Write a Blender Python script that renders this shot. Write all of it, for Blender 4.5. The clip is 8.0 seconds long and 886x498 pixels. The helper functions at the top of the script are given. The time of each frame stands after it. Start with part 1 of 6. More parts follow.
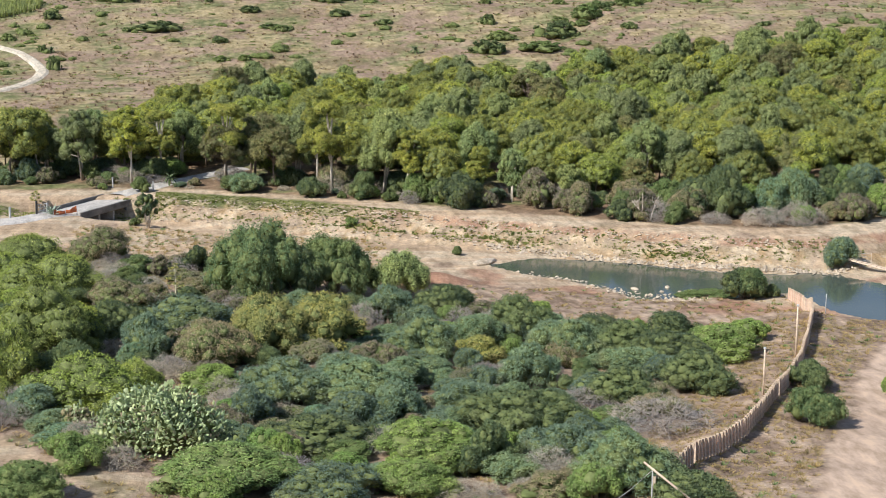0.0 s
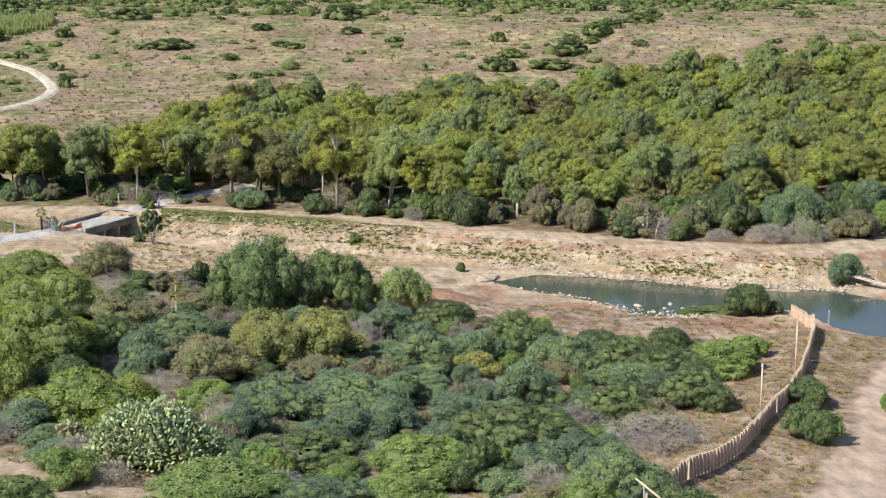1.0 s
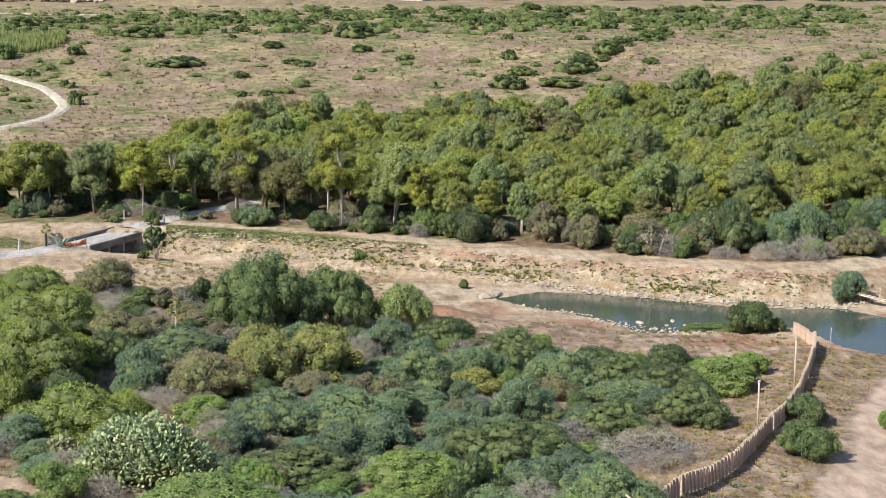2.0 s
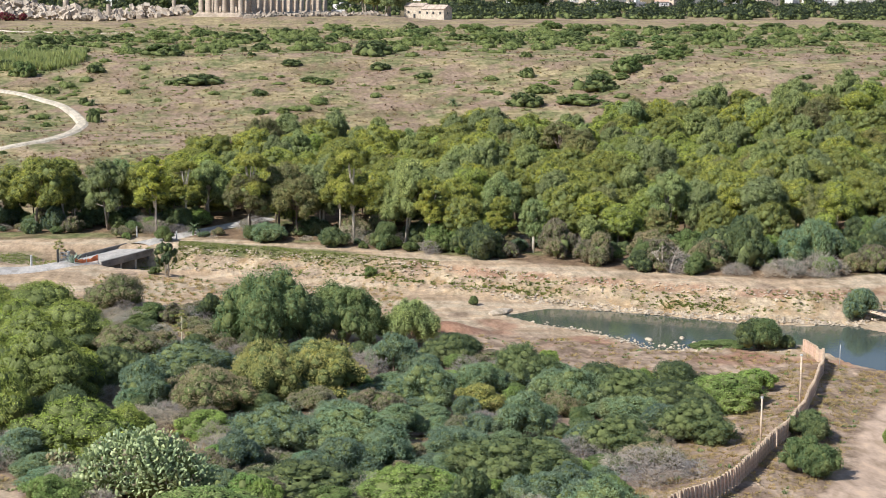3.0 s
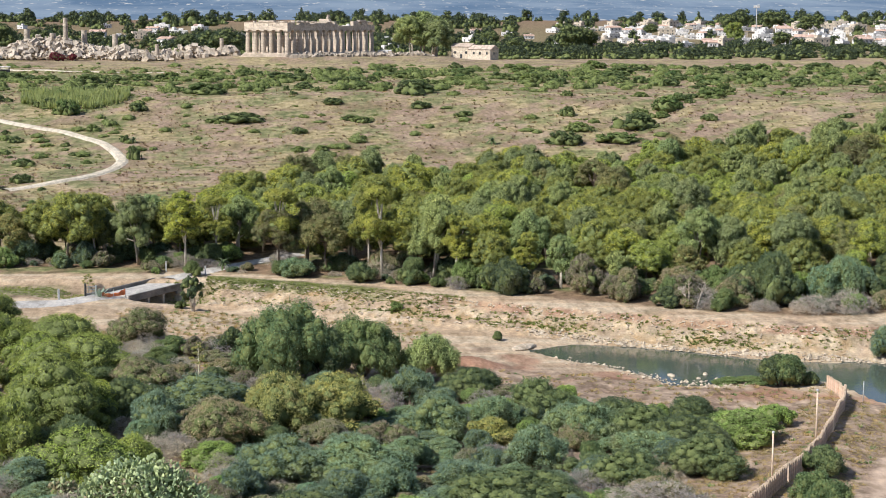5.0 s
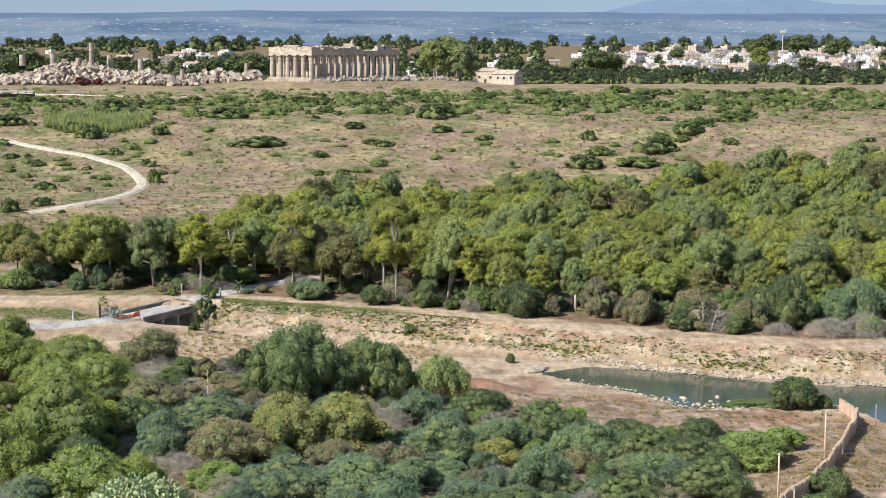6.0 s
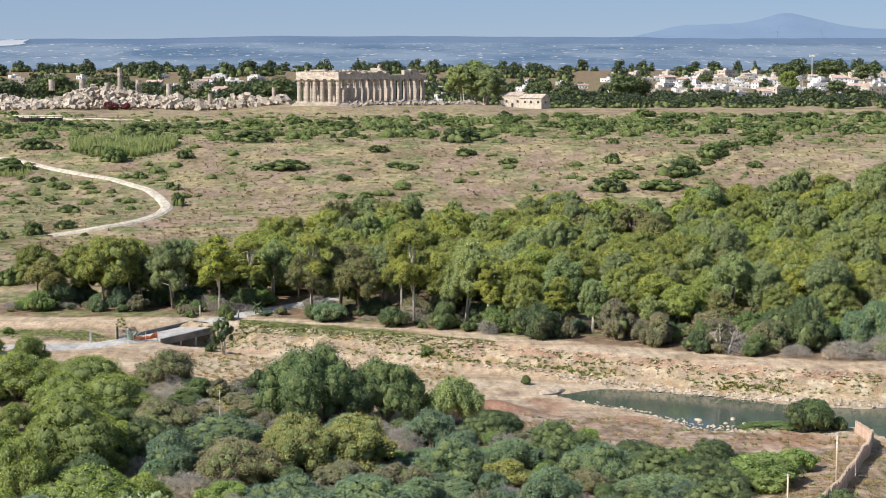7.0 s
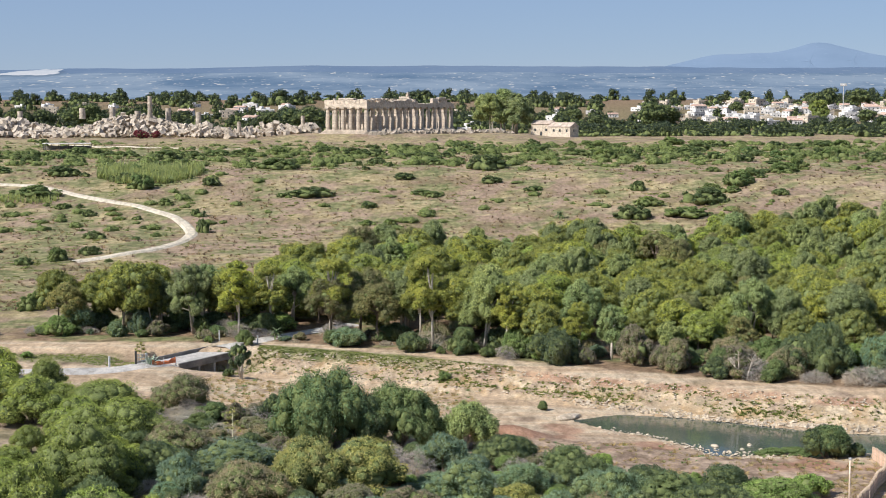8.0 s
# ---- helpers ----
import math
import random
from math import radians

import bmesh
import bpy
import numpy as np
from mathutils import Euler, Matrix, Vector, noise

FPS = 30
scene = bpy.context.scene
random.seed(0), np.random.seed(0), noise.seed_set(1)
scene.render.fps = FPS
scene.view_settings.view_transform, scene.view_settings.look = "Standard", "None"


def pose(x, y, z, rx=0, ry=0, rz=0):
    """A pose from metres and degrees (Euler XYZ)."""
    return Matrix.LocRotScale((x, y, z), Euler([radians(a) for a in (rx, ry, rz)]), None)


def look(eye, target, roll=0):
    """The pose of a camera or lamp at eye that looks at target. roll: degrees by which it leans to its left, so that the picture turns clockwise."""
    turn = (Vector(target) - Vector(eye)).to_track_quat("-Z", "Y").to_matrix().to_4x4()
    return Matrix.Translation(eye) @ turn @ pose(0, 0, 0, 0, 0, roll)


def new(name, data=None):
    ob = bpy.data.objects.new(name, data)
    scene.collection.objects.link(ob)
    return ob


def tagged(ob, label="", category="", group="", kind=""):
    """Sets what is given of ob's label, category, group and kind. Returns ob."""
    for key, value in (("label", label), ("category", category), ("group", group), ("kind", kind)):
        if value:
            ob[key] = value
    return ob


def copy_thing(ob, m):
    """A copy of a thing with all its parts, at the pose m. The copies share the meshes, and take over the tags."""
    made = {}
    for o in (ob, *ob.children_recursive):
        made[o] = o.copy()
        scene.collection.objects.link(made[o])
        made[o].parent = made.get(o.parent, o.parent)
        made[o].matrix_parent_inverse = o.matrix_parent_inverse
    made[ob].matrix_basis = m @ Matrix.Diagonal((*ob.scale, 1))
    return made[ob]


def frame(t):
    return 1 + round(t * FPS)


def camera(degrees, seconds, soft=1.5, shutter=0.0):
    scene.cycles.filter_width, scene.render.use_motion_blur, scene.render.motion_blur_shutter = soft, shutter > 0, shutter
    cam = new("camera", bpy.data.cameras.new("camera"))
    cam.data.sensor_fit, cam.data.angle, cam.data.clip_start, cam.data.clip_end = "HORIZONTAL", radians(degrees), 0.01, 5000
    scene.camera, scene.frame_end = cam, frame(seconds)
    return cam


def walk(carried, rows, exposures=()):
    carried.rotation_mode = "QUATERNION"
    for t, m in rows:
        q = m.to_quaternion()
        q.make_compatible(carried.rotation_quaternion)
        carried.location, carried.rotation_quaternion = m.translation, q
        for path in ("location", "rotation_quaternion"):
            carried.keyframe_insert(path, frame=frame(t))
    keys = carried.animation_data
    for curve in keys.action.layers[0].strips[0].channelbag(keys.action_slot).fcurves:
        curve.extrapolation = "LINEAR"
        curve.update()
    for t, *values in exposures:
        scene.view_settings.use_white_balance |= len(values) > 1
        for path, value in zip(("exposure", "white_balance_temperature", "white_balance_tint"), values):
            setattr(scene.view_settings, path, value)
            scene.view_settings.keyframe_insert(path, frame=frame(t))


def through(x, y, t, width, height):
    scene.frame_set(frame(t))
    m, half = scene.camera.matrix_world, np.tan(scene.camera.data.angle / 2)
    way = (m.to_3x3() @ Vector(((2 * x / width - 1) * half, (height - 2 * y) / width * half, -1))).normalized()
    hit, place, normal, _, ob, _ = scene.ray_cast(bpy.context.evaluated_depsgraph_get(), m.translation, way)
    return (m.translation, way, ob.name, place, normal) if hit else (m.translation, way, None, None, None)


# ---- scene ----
cam = camera(28.84, 8.0, soft=0.95)
walk(cam, [
    (0.0, pose(-15.65, -0.58, 44.36, 79.089, -0.273, -6.808)),
    (0.5, pose(-14.77, -0.56, 44.26, 79.369, -0.233, -6.519)),
    (1.0, pose(-13.86, -0.58, 44.13, 79.683, -0.225, -6.242)),
    (1.5, pose(-12.97, -0.55, 44.00, 79.987, -0.221, -5.993)),
    (3.0, pose(-9.96, -0.56, 43.45, 80.937, -0.173, -4.827)),
    (3.5, pose(-9.03, -0.53, 43.21, 81.251, -0.151, -4.370)),
    (4.0, pose(-8.04, -0.45, 42.95, 81.594, -0.140, -3.902)),
    (4.5, pose(-7.08, -0.37, 42.72, 81.929, -0.129, -3.480)),
    (6.0, pose(-4.09, -0.24, 42.06, 83.151, -0.105, -2.112)),
    (6.5, pose(-3.16, -0.24, 41.82, 83.554, -0.072, -1.632)),
    (7.0, pose(-2.06, -0.18, 41.59, 83.980, -0.012, -1.084)),
    (7.5, pose(-1.07, -0.12, 41.29, 84.430, -0.000, -0.574)),
    (8.0, pose(0.00, 0.00, 40.96, 84.960, 0.000, -0.000)),
], exposures=[(0, 0.5), (8, 0.5)])

# ---------------------------------------------------------------- sky and sun
SUN = Vector((-0.80, -0.50, 0.85)).normalized()
world = bpy.data.worlds.new("sky")
scene.world = world
world.use_nodes = True
sky = world.node_tree.nodes.new("ShaderNodeTexSky")
sky.sky_type, sky.sun_disc = "NISHITA", False
sky.sun_elevation, sky.sun_rotation = math.asin(SUN.z), math.atan2(SUN.x, SUN.y)
sky.air_density, sky.dust_density, sky.ozone_density, sky.altitude = 1.0, 0.0, 5.0, 2500
haze = world.node_tree.nodes.new("ShaderNodeMix")
haze.data_type = "RGBA"
haze.inputs[0].default_value, haze.inputs[7].default_value = 0.80, (1.28, 1.72, 2.75, 1)  # thin blue-grey haze over the whole sky
world.node_tree.links.new(sky.outputs[0], haze.inputs[6])
world.node_tree.nodes["Background"].inputs["Strength"].default_value = 0.122
world.node_tree.links.new(haze.outputs[2], world.node_tree.nodes["Background"].inputs["Color"])
lamp = bpy.data.lights.new("sun", "SUN")
lamp.energy, lamp.angle, lamp.color = 4.4, radians(0.6), (1.0, 0.97, 0.93)
new("sun", lamp).matrix_world = look(SUN * 100, (0, 0, 0))
# ---------------------------------------------------------------- the lie of the land
def smooth(a, b, v):
    """0 below a, 1 above b, an even rise between."""
    k = np.clip((np.asarray(v, float) - a) / (b - a), 0, 1)
    return k * k * (3 - 2 * k)


def bank(x):
    """The line of the far river bank's upper edge."""
    return np.interp(x, [-160, -60, -26, -9, 7, 22, 36, 50, 60, 72, 120], [268, 259, 259, 251, 242.5, 232.6, 224.6, 218, 216, 221, 236])


POND = [(16.6, 216.2), (22.7, 220.2), (30.6, 217.9), (37.3, 214.2), (45.5, 208.7), (53.6, 206.2), (57.4, 208.6), (63.5, 199.4), (100, 178), (100, 140),
        (70, 164), (56, 179.8), (52.4, 185.8), (51.4, 191), (50, 196), (45, 196.5), (42.5, 193.4), (39.5, 197.5), (34.5, 194.2), (31.2, 194.5), (29, 200.1), (25.2, 205.8), (20.3, 210.4)]


def shore(x, y):
    """Distance to the pond's shore, negative over the water."""
    x, y = np.asarray(x, float), np.asarray(y, float)
    best, inside = np.full(np.broadcast(x, y).shape, 1e9), np.zeros(np.broadcast(x, y).shape, bool)
    for (ax, ay), (bx, by) in zip(POND, POND[1:] + POND[:1]):
        k = np.clip(((x - ax) * (bx - ax) + (y - ay) * (by - ay)) / ((bx - ax) ** 2 + (by - ay) ** 2), 0, 1)
        best = np.minimum(best, np.hypot(x - ax - k * (bx - ax), y - ay - k * (by - ay)))
        inside ^= ((ay > y) != (by > y)) & (x < (bx - ax) * (y - ay) / ((by - ay) if by != ay else 1e-9) + ax)
    return np.where(inside, -best, best)


SWELLS = {}


def waves(x, y, length, seed=0):
    """A cheap smooth noise, about -1 to 1."""
    if seed not in SWELLS:
        r = np.random.RandomState(seed)
        SWELLS[seed] = [(math.cos(a), math.sin(a), r.uniform(0, 6.283), r.uniform(0.7, 1.7) * 6.283 / length) for a in r.uniform(0, 6.283, 5)]
    v = 0
    for c, s, p, k in SWELLS[seed]:
        v = v + np.sin((x * c + y * s) * k + p + 0.8 * np.sin((y * c - x * s) * k * 0.7 + 2 * p))
    return v / 3.6


def ground(x, y):
    """The height of the land."""
    x, y = np.asarray(x, float), np.asarray(y, float)
    u = y - bank(x)
    s = y + 0.35 * np.maximum(x, 0) * smooth(300, 420, y) * smooth(1500, 700, y)
    far = np.interp(s, [255, 300, 360, 430, 455, 490, 515, 560, 640, 780, 1000, 1250, 1500, 1900, 2100], [3, 3.2, 5, 7.5, 10.5, 15, 18.5, 20.5, 21.2, 21.5, 20.8, 23, 29, 36, 38])
    far = far + (0.5 * waves(x, y, 60, 1) + 0.25 * waves(x, y, 23, 2)) * smooth(8, 60, u)
    far = far + 2.6 * smooth(1.0, 0.55, np.hypot((x + 16) / 78, (y - 815) / 78))
    bed = np.interp(u, [-40, -14, -10, -8.5, -5, -4, -2.5, -1, 0], [0.3, 0.25, 0.15, 0.7, 1.2, 1.9, 2.1, 2.8, 3]) + (0.12 * waves(x, y, 5, 3) + 0.16 * waves(x, y, 2.2, 5)) * smooth(0, -1.5, u) * smooth(-12, -9, u)
    bed = bed + (np.interp(u, [-40, -2.6, -1.4, 0], [0.2, 0.05, 2.6, 3]) - bed) * smooth(-25, -30, x)
    bed = bed + (2.5 - bed) * smooth(-43, -52, x) * smooth(0.5, -0.5, u)
    near = 0.6 + 0.045 * np.clip(195 - y, 0, 200) + 0.6 * smooth(5, 1, np.abs(x - np.interp(y, [112, 132, 150, 170, 192], [11.5, 26, 36.5, 43.5, 48]))) + 0.052 * np.clip(-x - 5, 0, 60) + 0.25 * waves(x, y, 17, 4)
    near = near + 1.3 * smooth(4.5, 0.5, np.hypot((x - 7) / 1.4, y - 203))
    start = np.interp(x, [-60, -42, -38, -31, -24, 0, 20, 60], [9.5, 9.5, 11.4, 14, 17, 22, 30, 34])
    wide = np.interp(x, [-38, -24, 0, 30], [1.5, 5, 8, 10])
    w = smooth(0, 1, (-u - start) / wide)
    z = np.where(u > 0, np.where(u < 7, np.minimum(far, 3.0), far), bed * (1 - w) + near * w)
    d = shore(x, y)
    z = np.where(d < 0, -0.05 - 0.9 * smooth(0, 4, -d), np.where(d < 40, 0.02 + (np.maximum(z, 0.1) - 0.02) * smooth(-0.5, 5, d), z))
    return z

# ---------------------------------------------------------------- materials
def material(name, rough=0.8, spec=0.3):
    m = bpy.data.materials.new(name)
    m.use_nodes = True
    b = m.node_tree.nodes["Principled BSDF"]
    b.inputs["Roughness"].default_value = rough
    b.inputs["Specular IOR Level"].default_value = spec
    return m, m.node_tree.nodes, m.node_tree.links, b


def ramp(nodes, links, source, stops):
    r = nodes.new("ShaderNodeValToRGB")
    while len(r.color_ramp.elements) < len(stops):
        r.color_ramp.elements.new(0.5)
    for e, (at, c) in zip(r.color_ramp.elements, stops):
        e.position, e.color = at, (*c, 1)
    links.new(source, r.inputs[0])
    return r.outputs[0]


def noise_node(nodes, links, scale, detail=4, rough=0.6, coords=None, stretch=None):
    n = nodes.new("ShaderNodeTexNoise")
    n.inputs["Scale"].default_value, n.inputs["Detail"].default_value, n.inputs["Roughness"].default_value = scale, detail, rough
    if coords is not None:
        if stretch:
            mp = nodes.new("ShaderNodeMapping")
            mp.inputs["Scale"].default_value = stretch
            links.new(coords, mp.inputs["Vector"])
            coords = mp.outputs[0]
        links.new(coords, n.inputs["Vector"])
    return n.outputs["Fac"]


def mixed(nodes, links, fac, a, b, kind="MIX"):
    m = nodes.new("ShaderNodeMix")
    m.data_type, m.blend_type = "RGBA", kind
    for value, socket in ((fac, m.inputs[0]), (a, m.inputs[6]), (b, m.inputs[7])):
        if isinstance(value, (int, float)):
            socket.default_value = value
        elif isinstance(value, tuple):
            socket.default_value = (*value, 1)
        else:
            links.new(value, socket)
    return m.outputs[2]


def bumped(nodes, links, b, height, strength, distance):
    n = nodes.new("ShaderNodeBump")
    n.inputs["Strength"].default_value, n.inputs["Distance"].default_value = strength, distance
    links.new(height, n.inputs["Height"])
    links.new(n.outputs[0], b.inputs["Normal"])


def plain(name, c1, c2, scale=2.0, rough=0.8, spec=0.3, bump=0.0, grain=18.0, vary=0.12):
    """A surface of two tones in large stains and fine grain, a little different from object to object."""
    m, nodes, links, b = material(name, rough, spec)
    where = nodes.new("ShaderNodeTexCoord").outputs["Object"]
    big = noise_node(nodes, links, scale, 5, 0.65, where)
    fine = noise_node(nodes, links, grain, 3, 0.6, where)
    c = ramp(nodes, links, big, [(0.3, c1), (0.7, c2)])
    clod = noise_node(nodes, links, 0.9, 4, 0.65, where, (1.0, 0.35, 1.0))
    c = mixed(nodes, links, 1.0, c, ramp(nodes, links, clod, [(0.34, (0.72, 0.71, 0.66)), (0.5, (1.0, 1.0, 1.0)), (0.64, (1.22, 1.2, 1.14))]), "MULTIPLY")
    g = ramp(nodes, links, fine, [(0.3, (0.72, 0.72, 0.72)), (0.7, (1.15, 1.15, 1.15))])
    c = mixed(nodes, links, 1.0, c, g, "MULTIPLY")
    if vary:
        r = nodes.new("ShaderNodeObjectInfo").outputs["Random"]
        t = ramp(nodes, links, r, [(0, (1 - vary,) * 3), (1, (1 + vary,) * 3)])
        c = mixed(nodes, links, 1.0, c, t, "MULTIPLY")
    links.new(c, b.inputs["Base Color"])
    if bump:
        bumped(nodes, links, b, fine, bump, 0.05)
    return m


def leafy(name, dark, mid, light, tip=None, vary=0.3, through=0.36, patch=0.5, gain=1.5, dry=0.0):
    """Leaves: each clump its own tone, drifts of tone through a crown, and crowns that differ."""
    m, nodes, links, b = material(name, 0.7, 0.14)
    dark, mid, light, tip = [tuple(min(v * gain, 0.75) for v in c) for c in ([0.5 * a + 0.5 * b for a, b in zip(dark, mid)], mid, light, tip or light)]
    island = nodes.new("ShaderNodeNewGeometry").outputs["Random Per Island"]
    c = ramp(nodes, links, island, [(0.0, tuple(0.35 * a + 0.65 * b for a, b in zip(dark, mid))), (0.45, mid), (0.94, tuple(0.5 * a + 0.5 * b for a, b in zip(light, mid))), (1.0, tuple(0.5 * a + 0.5 * b for a, b in zip(tip, light)))])
    where = nodes.new("ShaderNodeTexCoord").outputs["Object"]
    info = nodes.new("ShaderNodeObjectInfo")
    n = noise_node(nodes, links, patch, 2, 0.5, where)
    c = mixed(nodes, links, 1.0, c, ramp(nodes, links, n, [(0.3, (0.72, 0.78, 0.8)), (0.7, (1.25, 1.18, 1.0))]), "MULTIPLY")
    n2 = noise_node(nodes, links, patch * 7, 2, 0.6, where)
    c = mixed(nodes, links, 1.0, c, ramp(nodes, links, n2, [(0.35, (0.80, 0.82, 0.85)), (0.65, (1.18, 1.15, 1.08))]), "MULTIPLY")
    if dry:
        q = noise_node(nodes, links, patch * 2.3, 3, 0.6, where)
        k = ramp(nodes, links, q, [(0.52, (0, 0, 0)), (0.66, (dry * 1.6,) * 3)])
        c = mixed(nodes, links, k, c, (0.27, 0.21, 0.14))
    v = ramp(nodes, links, info.outputs["Random"], [(0, (1 - vary, 1 - vary, 1 - 0.7 * vary)), (0.5, (1, 1, 1)), (0.75, (1 + 0.55 * vary, 1 + 0.45 * vary, 1 - 0.2 * vary)), (1, (1 - 0.2 * vary, 1 + 0.25 * vary, 1 + 0.2 * vary))])
    c = mixed(nodes, links, 1.0, c, v, "MULTIPLY")
    links.new(c, b.inputs["Base Color"])
    t = nodes.new("ShaderNodeBsdfTranslucent")
    links.new(c, t.inputs["Color"])
    mx = nodes.new("ShaderNodeMixShader")
    mx.inputs[0].default_value = through
    links.new(b.outputs[0], mx.inputs[1])
    links.new(t.outputs[0], mx.inputs[2])
    links.new(mx.outputs[0], nodes["Material Output"].inputs["Surface"])
    return m


LEAF = {
    "pine": leafy("pine needles", (0.091, 0.105, 0.030), (0.166, 0.180, 0.046), (0.251, 0.245, 0.069), (0.353, 0.305, 0.114), vary=0.34, dry=0.18, gain=2.2),
    "gum": leafy("grey-green gum leaves", (0.079, 0.100, 0.052), (0.137, 0.160, 0.079), (0.194, 0.215, 0.108), (0.268, 0.270, 0.149), vary=0.28, gain=2.3),
    "acacia": leafy("bright acacia leaves", (0.076, 0.105, 0.032), (0.157, 0.190, 0.051), (0.249, 0.270, 0.078), (0.336, 0.325, 0.133), vary=0.26, dry=0.08, gain=2.15),
    "mastic": leafy("dark mastic leaves", (0.043, 0.066, 0.037), (0.084, 0.115, 0.061), (0.135, 0.165, 0.086), (0.194, 0.215, 0.127), vary=0.32, dry=0.15, gain=1.9),
    "saltbush": leafy("grey-green scrub leaves", (0.059, 0.092, 0.065), (0.107, 0.150, 0.105), (0.158, 0.205, 0.144), (0.229, 0.265, 0.206), vary=0.26, dry=0.22, gain=2.15),
    "yellow": leafy("yellow-green leaves", (0.133, 0.135, 0.050), (0.235, 0.230, 0.085), (0.326, 0.305, 0.142), (0.388, 0.330, 0.242), vary=0.2, dry=0.3, gain=1.7),
    "olive": leafy("brownish green leaves", (0.090, 0.080, 0.064), (0.154, 0.135, 0.099), (0.217, 0.185, 0.145), (0.286, 0.225, 0.203), vary=0.25, dry=0.25, gain=2.1),
    "bright": leafy("fresh low scrub leaves", (0.058, 0.092, 0.037), (0.117, 0.165, 0.059), (0.185, 0.235, 0.091), (0.249, 0.285, 0.139), vary=0.3, dry=0.12, gain=2.3),
    "twig": leafy("bare grey twigs", (0.30, 0.26, 0.245), (0.40, 0.355, 0.335), (0.50, 0.45, 0.425), (0.58, 0.53, 0.50), vary=0.2, through=0.1, gain=1.0),
    "heath": leafy("heath bush leaves", (0.060, 0.090, 0.041), (0.110, 0.150, 0.063), (0.165, 0.210, 0.087), (0.225, 0.260, 0.133), vary=0.32, dry=0.2, gain=1.5),
    "far": leafy("dark broad leaves", (0.030, 0.045, 0.031), (0.058, 0.080, 0.051), (0.092, 0.118, 0.074), (0.130, 0.150, 0.108), vary=0.3, gain=1.25),
    "drab": leafy("drab olive tamarisk leaves", (0.100, 0.098, 0.052), (0.165, 0.160, 0.078), (0.225, 0.212, 0.110), (0.290, 0.260, 0.150), vary=0.25, dry=0.2, gain=1.75),
    "brown": leafy("dry brown grass", (0.24, 0.165, 0.12), (0.34, 0.245, 0.18), (0.43, 0.32, 0.24), (0.50, 0.41, 0.30), vary=0.2, through=0.45, gain=0.9),
    "straw": leafy("dry straw", (0.30, 0.23, 0.13), (0.42, 0.33, 0.19), (0.52, 0.43, 0.26), (0.60, 0.52, 0.34), vary=0.2, through=0.45, gain=0.9),
    "reed": leafy("reed leaves", (0.190, 0.23, 0.089), (0.291, 0.33, 0.140), (0.392, 0.42, 0.191), (0.504, 0.46, 0.281), vary=0.1, gain=1.45, through=0.5),
    "wine": leafy("wine-red flowers", (0.12, 0.03, 0.035), (0.20, 0.045, 0.06), (0.26, 0.07, 0.085), (0.10, 0.12, 0.04), vary=0.1, gain=1.0),
    "grass": leafy("bank grass", (0.12, 0.15, 0.05), (0.19, 0.23, 0.075), (0.27, 0.30, 0.11), (0.42, 0.37, 0.19), vary=0.1, through=0.45, gain=1.1),
}
# Twigs and old leaves, in a tone that also stands for shade inside crowns.
SHADE_HEART = plain("inner twigs and old leaves with shade tone", (0.125, 0.155, 0.06), (0.185, 0.215, 0.085), 1.5, 0.95, 0.05, grain=9, vary=0)
BARK = plain("grey-brown bark", (0.20, 0.15, 0.11), (0.32, 0.26, 0.20), 3.0, 0.9, bump=0.6, grain=12)
PALE_BARK = plain("pale smooth bark", (0.50, 0.43, 0.35), (0.66, 0.60, 0.52), 2.0, 0.8, grain=8)
STEM = plain("dry stems", (0.16, 0.12, 0.085), (0.26, 0.21, 0.16), 4.0, 0.9)
CONCRETE = plain("weathered concrete", (0.34, 0.32, 0.29), (0.50, 0.47, 0.43), 0.7, 0.85, bump=0.3, vary=0.05)
DARK_CONCRETE = plain("stained old concrete", (0.16, 0.15, 0.14), (0.27, 0.25, 0.23), 0.6, 0.9, bump=0.3, vary=0.05)
ASPHALT = plain("pale worn road surface", (0.42, 0.39, 0.36), (0.52, 0.49, 0.45), 0.5, 0.9, grain=6, vary=0)
GRAVEL = plain("pale gravel track", (0.50, 0.43, 0.33), (0.62, 0.55, 0.44), 0.25, 0.95, grain=3, vary=0)
TUFA = plain("warm ruin limestone", (0.42, 0.345, 0.275), (0.58, 0.495, 0.405), 0.35, 0.9, bump=0.5, grain=2.5, vary=0.12)
PALE_STONE = plain("pale fallen limestone", (0.34, 0.28, 0.22), (0.52, 0.45, 0.37), 0.4, 0.9, grain=2.0, vary=0.15)
RIVER_STONE = plain("pale river stones", (0.46, 0.375, 0.28), (0.64, 0.54, 0.42), 0.6, 0.9, 0.1, grain=3, vary=0.2)
POST_WOOD = plain("pale weathered timber", (0.60, 0.46, 0.34), (0.75, 0.60, 0.46), 2.0, 0.85, grain=9, vary=0.1)
BOARD_WOOD = plain("red-brown fence board", (0.60, 0.39, 0.29), (0.74, 0.52, 0.40), 2.0, 0.85, grain=9, vary=0.12)
WHITE_PAINT = plain("chalky white wall", (0.68, 0.65, 0.63), (0.82, 0.80, 0.78), 0.3, 0.9, grain=2, vary=0.14)
CREAM_WALL = plain("cream plaster", (0.52, 0.44, 0.35), (0.66, 0.57, 0.46), 0.3, 0.9, grain=2, vary=0.1)
TILE_ROOF = plain("faded clay roof", (0.46, 0.30, 0.23), (0.60, 0.43, 0.35), 0.6, 0.85, grain=3, vary=0.15)
FARM_ROOF = plain("sun-bleached farm tiles", (0.46, 0.36, 0.29), (0.60, 0.49, 0.40), 0.6, 0.85, grain=3, vary=0.1)
